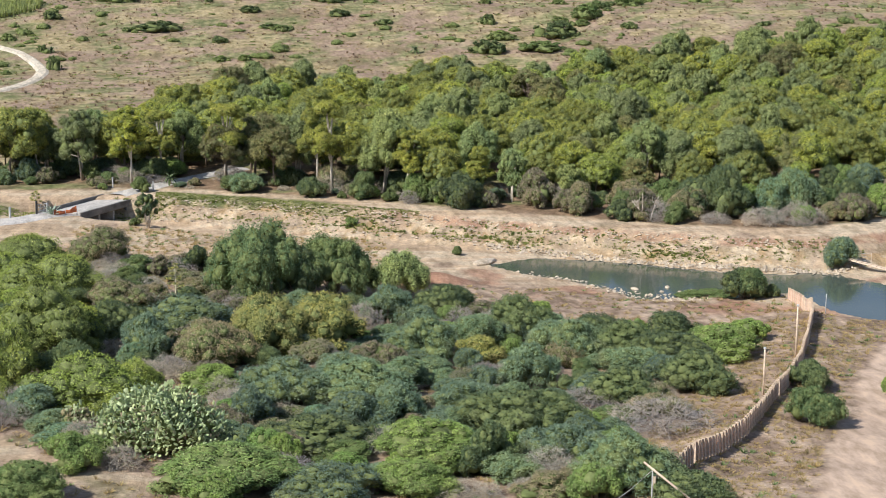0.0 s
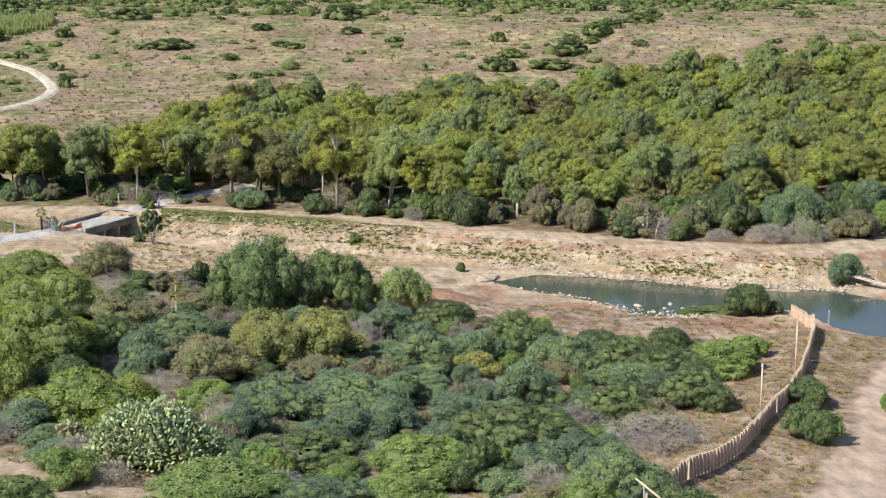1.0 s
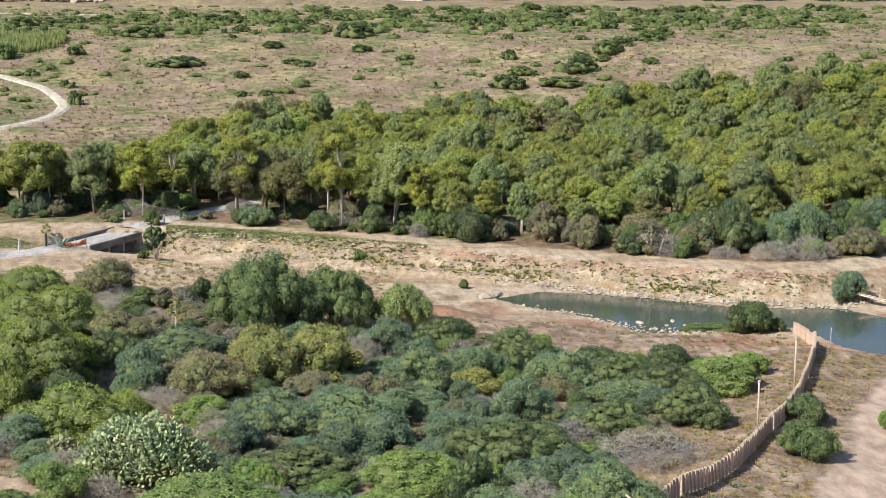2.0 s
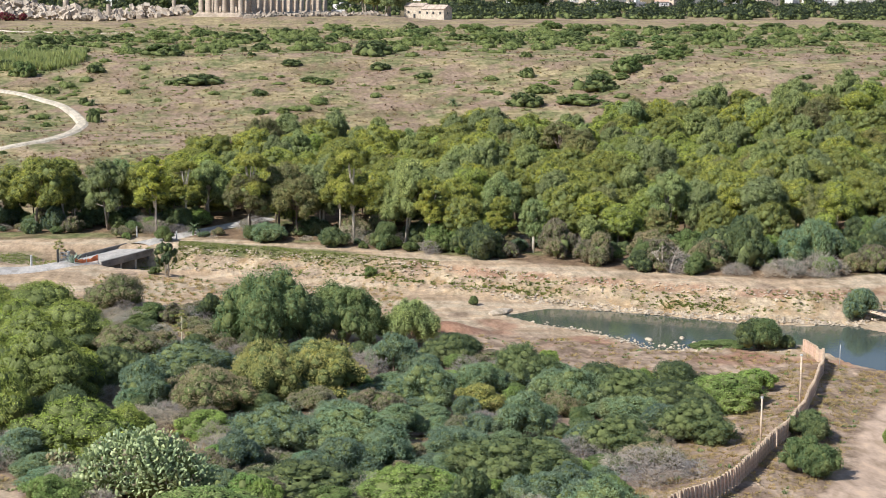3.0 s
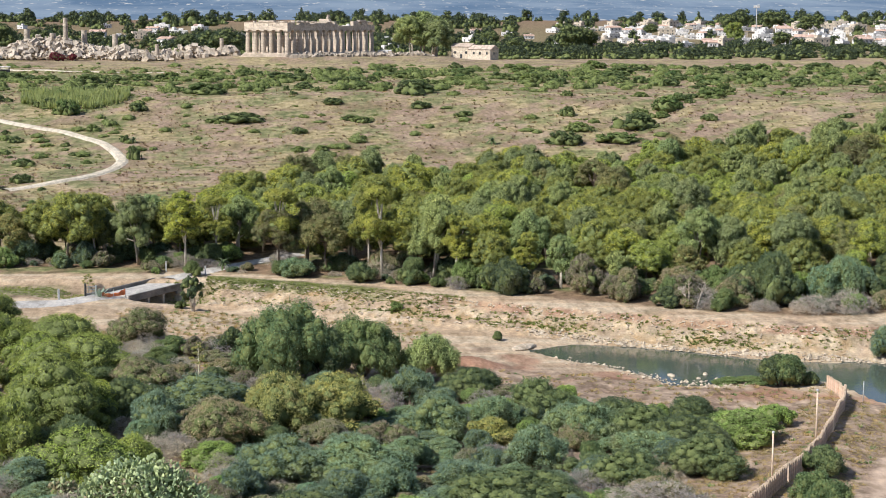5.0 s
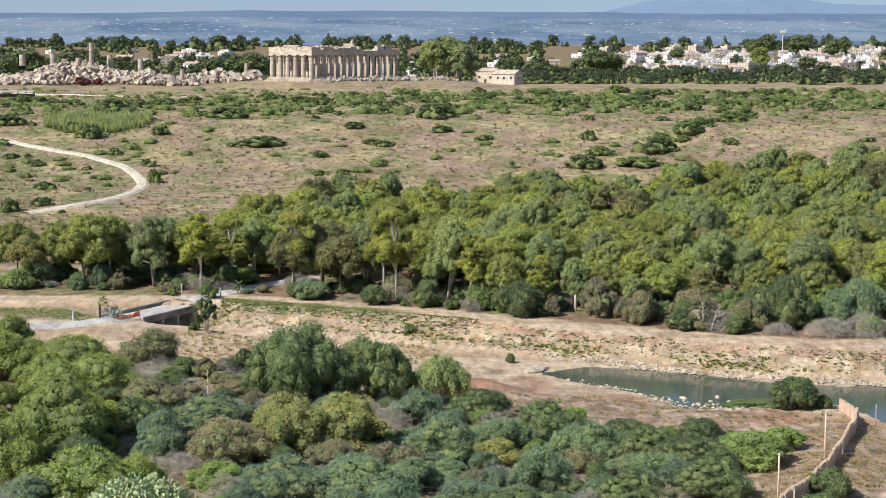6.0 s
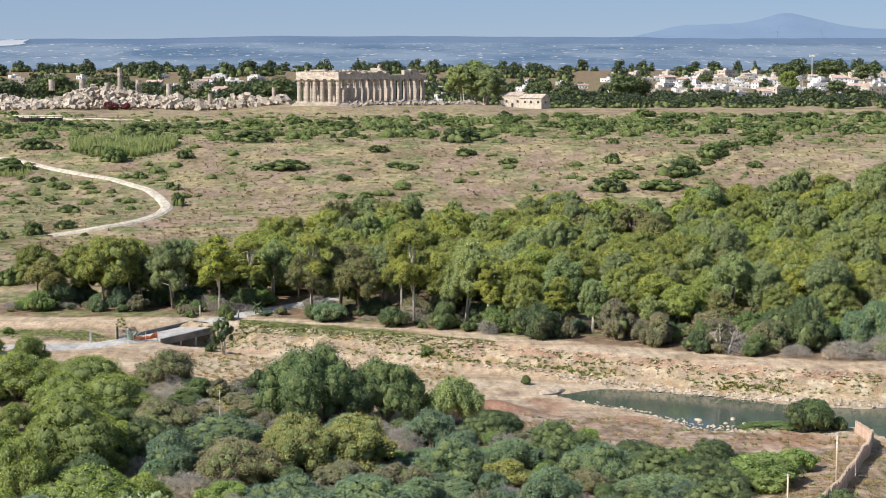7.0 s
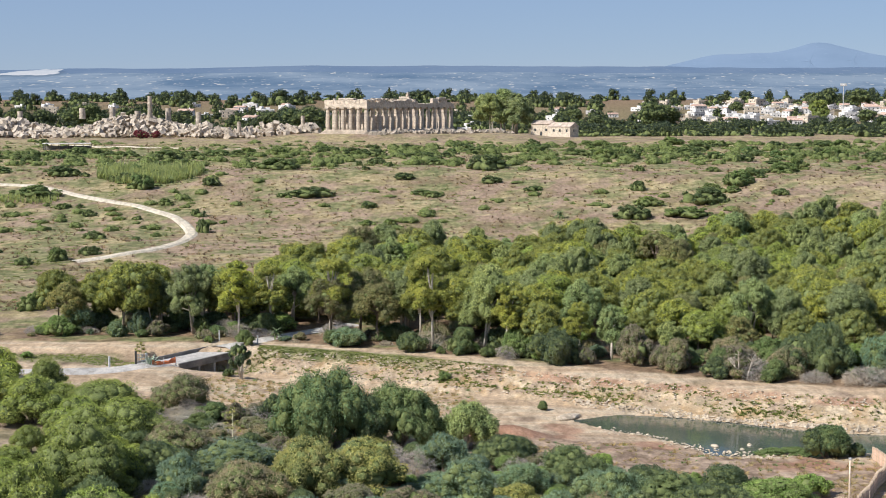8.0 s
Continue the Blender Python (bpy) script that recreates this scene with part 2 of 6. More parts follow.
GREY_ROOF = plain("pale flat roof", (0.42, 0.39, 0.36), (0.60, 0.57, 0.53), 0.4, 0.9, grain=2, vary=0.2)
WINDOW = plain("dark window", (0.03, 0.035, 0.04), (0.06, 0.065, 0.07), 0.5, 0.3, 0.5, vary=0.1)
STEEL = plain("galvanised steel", (0.45, 0.45, 0.44), (0.58, 0.58, 0.57), 2.0, 0.45, 0.5, vary=0.05)
DARK_STEEL = plain("dark painted steel", (0.05, 0.05, 0.05), (0.09, 0.09, 0.085), 2.0, 0.5, 0.4)
ORANGE_NET = plain("orange barrier net", (0.62, 0.16, 0.06), (0.75, 0.24, 0.10), 3.0, 0.7)
CACTUS = leafy("prickly pear pads", (0.22, 0.27, 0.15), (0.38, 0.42, 0.24), (0.53, 0.55, 0.34), (0.62, 0.61, 0.41), vary=0.25, through=0.08, gain=1.0)
AGAVE = leafy("blue agave leaves", (0.22, 0.30, 0.24), (0.32, 0.40, 0.33), (0.42, 0.48, 0.40), vary=0.1, through=0.08, gain=1.0)
CANE = plain("pale cane", (0.55, 0.50, 0.34), (0.66, 0.60, 0.42), 2.0, 0.7)


def land_material():
    """Soil by zone: the sheet carries how much of each cover lies where; stains, grain and tufts come from the nodes."""
    m, nodes, links, b = material("soil and dry grass", 0.95, 0.1)
    where = nodes.new("ShaderNodeTexCoord").outputs["Object"]

    def zone(name):
        a = nodes.new("ShaderNodeAttribute")
        a.attribute_name = name
        return a.outputs["Fac"]

    big = noise_node(nodes, links, 0.045, 6, 0.62, where)
    mid = noise_node(nodes, links, 0.35, 6, 0.66, where)
    fine = noise_node(nodes, links, 2.6, 5, 0.7, where)
    hill = ramp(nodes, links, big, [(0.40, (0.205, 0.135, 0.105)), (0.50, (0.30, 0.21, 0.165)), (0.58, (0.37, 0.275, 0.20))])
    tuft = ramp(nodes, links, mid, [(0.40, (0.12, 0.115, 0.055)), (0.49, (0.225, 0.175, 0.11)), (0.56, (0.33, 0.245, 0.185))])
    hill = mixed(nodes, links, 0.35, hill, tuft)
    drift = noise_node(nodes, links, 0.10, 6, 0.7, where, (0.8, 0.5, 1.0))
    hill = mixed(nodes, links, 0.55, hill, ramp(nodes, links, drift, [(0.36, (0.14, 0.14, 0.06)), (0.45, (0.24, 0.20, 0.105)), (0.53, (0.33, 0.235, 0.18)), (0.64, (0.40, 0.33, 0.22))]))
    straw = ramp(nodes, links, mid, [(0.38, (0.27, 0.225, 0.115)), (0.50, (0.36, 0.295, 0.165)), (0.62, (0.45, 0.375, 0.225))])
    green = ramp(nodes, links, mid, [(0.38, (0.11, 0.135, 0.055)), (0.50, (0.19, 0.20, 0.09)), (0.60, (0.30, 0.27, 0.15))])
    sand = ramp(nodes, links, mid, [(0.35, (0.40, 0.305, 0.21)), (0.65, (0.54, 0.43, 0.31))])
    streak = noise_node(nodes, links, 1.0, 6, 0.65, where, (0.05, 0.22, 0.6))
    sand = mixed(nodes, links, 0.55, sand, ramp(nodes, links, streak, [(0.36, (0.34, 0.235, 0.15)), (0.47, (0.50, 0.36, 0.245)), (0.56, (0.58, 0.48, 0.36)), (0.66, (0.40, 0.335, 0.245))]))
    red = ramp(nodes, links, mid, [(0.35, (0.30, 0.165, 0.115)), (0.65, (0.42, 0.25, 0.17))])
    chalk = ramp(nodes, links, mid, [(0.4, (0.40, 0.275, 0.155)), (0.6, (0.55, 0.445, 0.32))])
    road = ramp(nodes, links, big, [(0.35, (0.43, 0.32, 0.24)), (0.65, (0.50, 0.375, 0.285))])
    floor = ramp(nodes, links, mid, [(0.35, (0.15, 0.10, 0.065)), (0.65, (0.30, 0.21, 0.14))])
    scrub = ramp(nodes, links, mid, [(0.38, (0.225, 0.160, 0.118)), (0.50, (0.335, 0.248, 0.185)), (0.62, (0.465, 0.358, 0.272))])
    c = hill
    for name, cover in (("straw", straw), ("scrub", scrub), ("floor", floor), ("green", green), ("sand", sand), ("red", red), ("chalk", chalk), ("road", road)):
        c = mixed(nodes, links, zone(name), c, cover)
    clod = noise_node(nodes, links, 0.9, 4, 0.65, where, (1.0, 0.35, 1.0))
    c = mixed(nodes, links, 1.0, c, ramp(nodes, links, clod, [(0.34, (0.72, 0.71, 0.66)), (0.5, (1.0, 1.0, 1.0)), (0.64, (1.22, 1.2, 1.14))]), "MULTIPLY")
    g = ramp(nodes, links, fine, [(0.3, (0.70, 0.70, 0.68)), (0.7, (1.18, 1.17, 1.15))])
    g = mixed(nodes, links, zone("road"), g, (0.98, 0.98, 0.98))
    c = mixed(nodes, links, 1.0, c, g, "MULTIPLY")
    links.new(c, b.inputs["Base Color"])
    even = nodes.new("ShaderNodeMath")
    even.operation = "MULTIPLY_ADD"
    links.new(zone("road"), even.inputs[0])
    even.inputs[1].default_value, even.inputs[2].default_value = -0.7, 0.8
    bumped(nodes, links, b, fine, 0.8, 0.25)
    links.new(even.outputs[0], b.inputs["Normal"].links[0].from_node.inputs["Strength"])
    return m


def water_material():
    m, nodes, links, b = material("still green-grey river water", 0.08, 0.5)
    where = nodes.new("ShaderNodeTexCoord").outputs["Object"]
    n = noise_node(nodes, links, 0.05, 3, 0.5, where)
    c = ramp(nodes, links, n, [(0.3, (0.055, 0.075, 0.06)), (0.7, (0.085, 0.105, 0.085))])
    links.new(c, b.inputs["Base Color"])
    bumped(nodes, links, b, noise_node(nodes, links, 1.2, 3, 0.6, where), 0.12, 0.08)
    return m


def haze_painted(name, low, high, spots, glow):
    """Land many kilometres off: the blue air in front of it is painted into its colour and its own faint light."""
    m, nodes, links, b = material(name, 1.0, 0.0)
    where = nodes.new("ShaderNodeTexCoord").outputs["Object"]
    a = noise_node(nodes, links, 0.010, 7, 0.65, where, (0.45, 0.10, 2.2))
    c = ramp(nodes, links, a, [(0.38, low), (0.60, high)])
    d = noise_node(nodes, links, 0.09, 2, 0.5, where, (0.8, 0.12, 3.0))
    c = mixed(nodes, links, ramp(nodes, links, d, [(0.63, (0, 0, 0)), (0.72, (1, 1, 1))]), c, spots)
    # The haze tint goes in as a dim base colour plus emission.
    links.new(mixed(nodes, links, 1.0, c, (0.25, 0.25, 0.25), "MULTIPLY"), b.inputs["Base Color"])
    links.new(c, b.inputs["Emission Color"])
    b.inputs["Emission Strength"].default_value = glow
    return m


LAND, WATER = land_material(), water_material()
# Haze is painted into these colours and their emission; no air is modelled.
HAZED_PLAIN = haze_painted("distant plain with painted haze", (0.100, 0.158, 0.245), (0.205, 0.265, 0.345), (0.48, 0.48, 0.48), 0.75)
HAZED_HILL = haze_painted("distant hills with painted haze", (0.118, 0.175, 0.275), (0.142, 0.200, 0.295), (0.18, 0.23, 0.31), 0.75)
HAZED_QUARRY = haze_painted("distant quarry with painted haze", (0.36, 0.40, 0.46), (0.52, 0.53, 0.56), (0.56, 0.56, 0.57), 0.75)
HAZED_MOUNT = haze_painted("distant mountain with painted haze", (0.178, 0.252, 0.366), (0.196, 0.272, 0.390), (0.205, 0.28, 0.40), 0.78)


# ---------------------------------------------------------------- mesh helpers
def mesh_of(name, verts, faces, mat, smooth_shade=False):
    me = bpy.data.meshes.new(name)
    verts = np.asarray(verts, float)
    if isinstance(faces, np.ndarray):
        k = faces.shape[1]
        me.vertices.add(len(verts))
        me.vertices.foreach_set("co", verts.ravel())
        me.loops.add(faces.size)
        me.loops.foreach_set("vertex_index", faces.ravel().astype(np.int32))
        me.polygons.add(len(faces))
        me.polygons.foreach_set("loop_start", np.arange(0, faces.size, k, dtype=np.int32))
        me.update(calc_edges=True)
    else:
        me.from_pydata(verts.tolist(), [], faces)
    me.materials.append(mat)
    me.polygons.foreach_set("use_smooth", np.full(len(me.polygons), smooth_shade))
    me.update()
    return me


def bm_mesh(name, bm, mat, smooth_shade=False):
    me = bpy.data.meshes.new(name)
    bm.to_mesh(me)
    bm.free()
    me.materials.append(mat)
    if smooth_shade:
        me.polygons.foreach_set("use_smooth", [True] * len(me.polygons))
    return me


def part(name, data, parent=None, label="", m=None):
    ob = new(name, data)
    ob.parent = parent
    if m is not None:
        ob.matrix_basis = m
    return tagged(ob, label) if label else ob


def thing(name, label, category, x=0, y=0, z=0, turn=0, group="", data=None, kind=""):
    ob = new(name, data)
    ob.matrix_basis = pose(x, y, z, 0, 0, turn)
    return tagged(ob, label, category, group, kind)


def box(bm, x0, x1, y0, y1, z0, z1, bevel=0.0, turn=None):
    r = bmesh.ops.create_cube(bm, size=1)["verts"]
    m = Matrix.Translation(((x0 + x1) / 2, (y0 + y1) / 2, (z0 + z1) / 2)) @ Matrix.Diagonal((x1 - x0, y1 - y0, z1 - z0, 1))
    bmesh.ops.transform(bm, matrix=(turn @ m) if turn is not None else m, verts=r)
    if bevel:
        es = list({e for v in r for e in v.link_edges})
        bmesh.ops.bevel(bm, geom=es, offset=bevel, segments=1, affect="EDGES")


def box_mesh(name, mat, *sizes, bevel=0.02):
    bm = bmesh.new()
    box(bm, *sizes, bevel=bevel)
    return bm_mesh(name, bm, mat)


def tube(points, radii, sides=6):
    """Vertices and faces of a tapering limb through the points."""
    vs, fs = [], []
    pts = [Vector(p) for p in points]
    for i, (p, r) in enumerate(zip(pts, radii)):
        d = (pts[min(i + 1, len(pts) - 1)] - pts[max(i - 1, 0)]).normalized()
        a = d.orthogonal().normalized()
        b = d.cross(a)
        for k in range(sides):
            w = 6.2832 * k / sides
            vs.append(p + r * (math.cos(w) * a + math.sin(w) * b))
    for i in range(len(pts) - 1):
        for k in range(sides):
            n = (k + 1) % sides
            fs.append((i * sides + k, i * sides + n, (i + 1) * sides + n, (i + 1) * sides + k))
    fs.append(tuple(range(sides))[::-1])
    fs.append(tuple((len(pts) - 1) * sides + k for k in range(sides)))
    return [tuple(v) for v in vs], fs


def joined(pieces):
    vs, fs = [], []
    for v, f in pieces:
        k = len(vs)
        vs += v
        fs += [tuple(i + k for i in q) for q in f]
    return vs, fs


BALL = [(math.sin(t) * math.cos(q), math.sin(t) * math.sin(q), math.cos(t)) for t in np.linspace(0.25, math.pi - 0.25, 5) for q in np.arange(7) * 6.2832 / 7]
BALL_FACES = [(i * 7 + m, i * 7 + (m + 1) % 7, (i + 1) * 7 + (m + 1) % 7, (i + 1) * 7 + m) for i in range(4) for m in range(7)] + [(0, 1, 3, 5)]


def foliage(lobes, count, size, seed, rough=0.12, lean=0.8, long=1.3, low=-0.6, core=0.70, hang=0.2, puffs=0, puff=(0.32, 0.55), droop=0.0, brush=0.22):
    """A leafy mass: big lobes (x, y, z, rx, ry, rz) beset with smaller puffs, each a twiggy heart, toned for inner
    shade, under a coat of fine leaves. Vertices, quads and the count of leaves.
    """
    r = np.random.RandomState(seed)
    L = big = np.array(lobes, float)
    if puffs:
        a = big[:, 3] * big[:, 4] + big[:, 3] * big[:, 5]
        own = r.choice(len(big), puffs * 2, p=a / a.sum())
        out = r.normal(size=(len(own), 3)) + np.array([0, 0, 0.4])
        out /= np.linalg.norm(out, axis=1)[:, None]
        mid = big[own, :3] + out * big[own, 3:] * r.uniform(0.72, 0.98, (len(own), 1))
        free = np.ones(len(own), bool)
        for k, l in enumerate(big):
            free &= ((((mid - l[:3]) / (l[3:] * 0.8)) ** 2).sum(1) > 1) | (own == k)
        own, mid = own[free][:puffs], mid[free][:puffs]
        rad = r.uniform(*puff, (len(own), 1)) * np.minimum(big[own, 3:4], big[own, 5:6] * 1.4)
        L = np.concatenate([mid, rad, rad, rad * r.uniform(0.75, 1.1, (len(own), 1)) * (1 + droop)], 1)
        L[:, 2] = np.maximum(L[:, 2] - droop * rad[:, 0] * 0.6, L[:, 5] * 0.3)
    area = L[:, 3] * L[:, 4] + L[:, 3] * L[:, 5] + L[:, 4] * L[:, 5]
    pick = r.choice(len(L), count * 2, p=area / area.sum())
    d = r.normal(size=(len(pick), 3))
    d /= np.linalg.norm(d, axis=1)[:, None]
    keep = d[:, 2] > low - 0.3 * r.rand(len(pick))
    pick, d = pick[keep], d[keep]
    p = L[pick, :3] + d * L[pick, 3:] * (1 + rough * r.normal(size=(len(d), 1)))
    hidden = np.zeros(len(p), bool)
    for k, l in enumerate(L):
        near = np.flatnonzero((np.abs(p[:, 0] - l[0]) < l[3]) & (np.abs(p[:, 1] - l[1]) < l[4]))
        q = (p[near] - l[:3]) / (l[3:] * 0.84)
        hidden[near] |= ((q * q).sum(1) < 1) & (pick[near] != k)
    p, d, pick = p[~hidden][:count], d[~hidden][:count], pick[~hidden][:count]
    n = d / L[pick, 3:]
    n /= np.linalg.norm(n, axis=1)[:, None]
    n = n + lean * r.normal(size=n.shape) * 0.5
    n /= np.linalg.norm(n, axis=1)[:, None]
    a = np.cross(n, r.normal(size=n.shape))
    if hang:
        a = a * (1 - hang) + np.array([0, 0, -1.0]) * hang
        a -= n * (a * n).sum(1)[:, None]
    a /= np.linalg.norm(a, axis=1)[:, None] + 1e-9
    b = np.cross(n, a)
    up = d + np.array([0, 0, 0.5 - 1.3 * droop])
    a = a * (1 - brush) + up * brush * r.uniform(0.4, 1.6, (len(p), 1))
    a /= np.linalg.norm(a, axis=1)[:, None] + 1e-9
    n = np.cross(a, b)
    s = size * r.uniform(0.55, 1.5, (len(p), 1))
    j = lambda: 1 + 0.35 * r.normal(size=(len(p), 1))
    bend = n * s * 0.3
    quad = np.stack([p - a * s * long * j(), p - b * s * 0.62 * j() + bend, p + a * s * long * j(), p + b * s * 0.62 * j() + bend], 1).reshape(-1, 3)
    hv, hf, k = [quad], [np.arange(len(quad)).reshape(-1, 4)], len(quad)
    ball, ring = np.array(BALL), np.array(BALL_FACES)
    # Cores fill the gaps: twigs, with the inner shade put into their colour.
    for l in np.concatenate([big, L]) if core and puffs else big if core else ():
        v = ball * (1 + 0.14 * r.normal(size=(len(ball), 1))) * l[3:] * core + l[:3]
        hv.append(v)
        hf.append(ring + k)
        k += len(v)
    return np.concatenate(hv), np.concatenate(hf), len(p)


def leaf_mesh(name, leaves, mat):
    """A mesh from what foliage() gives."""
    me = mesh_of(name, leaves[0], leaves[1], mat, True)
    me.materials.append(SHADE_HEART)
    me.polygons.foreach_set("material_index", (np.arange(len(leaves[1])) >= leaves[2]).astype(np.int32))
    return me


# ---------------------------------------------------------------- land, water, distance
HILL_TRACK = [(-80, 371), (-75, 377), (-69, 386), (-63.8, 400), (-61.5, 418), (-62.7, 430), (-68.8, 446), (-81, 463), (-90, 470.5), (-101, 480), (-111, 489), (-128, 497), (-175, 515)]
SIDE_TRACK = [(-71, 382), (-67, 371), (-66, 362)]
DIRT_ROAD = [(22, 96), (30.2, 111), (37.5, 127.5), (41, 132), (43.5, 141), (53, 159.2)]
FOOT_PATH = [(-50, 138), (-36, 129), (-31.5, 123.5), (-25, 119), (-18, 116), (-5, 112), (20, 104)]


def off_line(x, y, line):
    """Distance to a line of points."""
    best = np.full(np.shape(x), 1e9)
    for (ax, ay), (bx, by) in zip(line, line[1:]):
        k = np.clip(((x - ax) * (bx - ax) + (y - ay) * (by - ay)) / ((bx - ax) ** 2 + (by - ay) ** 2), 0, 1)
        best = np.minimum(best, np.hypot(x - ax - k * (bx - ax), y - ay - k * (by - ay)))
    return best


def wood_edge(x):
    """How far up the slope the wood reaches."""
    return np.interp(x, [-75, -64, -47, -30, -21, 2, 44, 72, 88, 110, 180], [270, 288, 298, 322, 352, 364, 378, 392, 402, 410, 420])


def build_land():
    ys = np.concatenate([np.arange(-200, 90, 8.0), np.arange(90, 300, 0.8), np.arange(300, 560, 1.8), np.arange(560, 1000, 7.0), np.arange(1000, 2101, 40.0)])
    ss = np.linspace(-1, 1, 281)
    Y, S = np.meshgrid(ys, ss, indexing="ij")
    X = S * (42 + 0.36 * np.maximum(Y, 0) + np.maximum(0, 60 - Y) * 0.8)
    Z = ground(X, Y)
    n, m = X.shape
    i = np.arange(n * m).reshape(n, m)
    faces = np.stack([i[:-1, :-1], i[:-1, 1:], i[1:, 1:], i[1:, :-1]], -1).reshape(-1, 4)
    me = mesh_of("ground", np.stack([X, Y, Z], -1).reshape(-1, 3), faces, LAND, True)
    u = Y - bank(X)
    d = shore(X, Y)
    w1, w2, w3 = waves(X, Y, 14, 11), waves(X, Y, 45, 12), waves(X, Y, 6, 13)
    far = smooth(5, 9, u)
    zones = {
        "straw": smooth(-0.1, 0.45, w2 + 0.7 * w1 + 0.5 * w3 + 0.6 * smooth(520, 600, Y) * smooth(800, 700, Y) - 0.1) * far * 0.9,
        "scrub": np.clip(smooth(-16, -26, u) + smooth(-12, -16, u) * smooth(8, -6, X), 0, 1),
        "floor": smooth(880, 960, Y) + smooth(6, 8, u) * smooth(3, -4, Y - wood_edge(X) + 2 * w1) * smooth(-80, -60, X),
        "green": np.clip(smooth(0.0, 0.5, waves(X, Y, 30, 14) + 0.6 * waves(X, Y, 9, 15) + 0.5 * smooth(480, 560, Y) * smooth(760, 640, Y) + 0.45 * smooth(-62, -75, X) * smooth(500, 470, Y) - 0.15) * far * smooth(900, 600, Y) * 0.85 + 0.4 * smooth(880, 960, Y) * smooth(2100, 1300, Y) + 0.45 * smooth(0.1, 0.6, w1) * smooth(-16, -24, u) * smooth(6, -10, X)
                         + 0.8 * smooth(-0.5, -2, u) * smooth(-8.5, -6, u) * smooth(0.0, 0.7, w1 + 0.5 * w3)
                         + 0.9 * smooth(-46, -50, X) * smooth(-3, -5, u) * smooth(-18, -14, u)
                         + smooth(7.0, 8.5, u) * smooth(14, 11, u) * smooth(-60, -40, X) * smooth(-30, -45, X)
                         + smooth(-3.8, -2.6, u) * smooth(3.6, 2.8, u + 0.4 * w3) * smooth(-28, -26, X) * smooth(6, -6, X), 0, 1),
        "sand": np.clip((1 - 0.85 * smooth(-46, -50, X) * smooth(-3, -5, u) * smooth(-18, -14, u)) * (1 - 0.9 * smooth(-3.8, -2.6, u) * smooth(3.6, 2.8, u + 0.4 * w3) * smooth(-28, -26, X) * smooth(6, -6, X)) * smooth(-36, -28, u + 14 * smooth(12, -4, X) * smooth(-44, -34, X)) * smooth(7.5, 6, u + 0.8 * w3) * (1 - 0.5 * smooth(-0.5, -2, u) * smooth(-9, -7, u)) * smooth(-0.3, 0.4, w1 + 0.9)
                        + 0.8 * smooth(0.5, -0.5, off_line(X, Y, FOOT_PATH) - 1.6 + 0.3 * w3)
                        + smooth(1.2, -0.2, off_line(X, Y, SIDE_TRACK) - 1.2) * 0.7, 0, 1),
        "red": np.clip(0.75 * smooth(-0.6, -1.2, u + 0.3 * w3) * smooth(-3.6, -2.6, u + 0.3 * w3) * smooth(0, 14, X) + smooth(0.2, 0.8, w1 + 0.35 * w3) * smooth(-12, -16, u) * smooth(-46, -38, u) * smooth(8, 14, X) * 0.8 + smooth(7, 3, np.hypot((X - 41) / 1.4, Y - 185)) * 0.8 + smooth(5, 3, np.hypot((X - 7) / 1.4, Y - 203)), 0, 1),
        "road": smooth(0.3, -0.5, off_line(X, Y, DIRT_ROAD) - 5.4 + 0.35 * w3),
        "chalk": smooth(-0.2, 0.5, w3 + 0.3 * w1 + 0.1 + 0.5 * smooth(-5, -7, u) * smooth(20, 40, X)) * smooth(-0.8, -2.0, u) * smooth(-10.5, -9, u) * smooth(-32, -20, X),
    }
    for name, value in zones.items():
        me.attributes.new(name, "FLOAT", "POINT").data.foreach_set("value", np.ascontiguousarray(np.broadcast_to(value, X.shape), dtype=np.float32).ravel())
    thing("ground", "dry grass hill, sandy river banks and scrubby soil", "ground", data=me, kind="structure")


build_land()
bm = bmesh.new()
bm.faces.new([bm.verts.new((x, y, 0)) for x, y in [(10, 140), (130, 120), (130, 226), (10, 226)]])
thing("water", "still grey-green river pond between sandy banks", "water", data=bm_mesh("water", bm, WATER), kind="structure")


def ribbon(line, width, lift, rough=0.0):
    """A strip laid on the land along a line."""
    pts = [Vector((*p, 0)) for p in line]
    for _ in range(3):
        fine = [pts[0]]
        for a, b in zip(pts, pts[1:]):
            fine += [a.lerp(b, 0.25), a.lerp(b, 0.75)]
        pts = fine + [pts[-1]]
    vs, fs = [], []
    for i, p in enumerate(pts):
        d = (pts[min(i + 1, len(pts) - 1)] - pts[max(i - 1, 0)]).normalized()
        s = Vector((d.y, -d.x, 0))
        w = width * (1 + rough * math.sin(i * 1.7) * math.sin(i * 0.53))
        for k in (-0.5, -0.25, 0, 0.25, 0.5):
            q = p + s * w * k
            vs.append((q.x, q.y, float(ground(q.x, q.y)) + lift * (1 if abs(k) < 0.4 else -0.3)))
    for i in range(len(pts) - 1):
        fs += [(i * 5 + k, i * 5 + k + 1, i * 5 + k + 6, i * 5 + k + 5) for k in range(4)]
    return vs, fs


thing("track", "pale gravel track winding up the dry hill", "track", data=mesh_of("track", *ribbon(HILL_TRACK, 3.5, 0.3, rough=0.08), GRAVEL), kind="structure")
thing("track", "narrow pale track on the plateau", "track", data=mesh_of("track", *ribbon([(-175, 720), (-140, 690), (-115, 668), (-98, 660), (-70, 661)], 3.0, 0.3), GRAVEL), kind="structure")


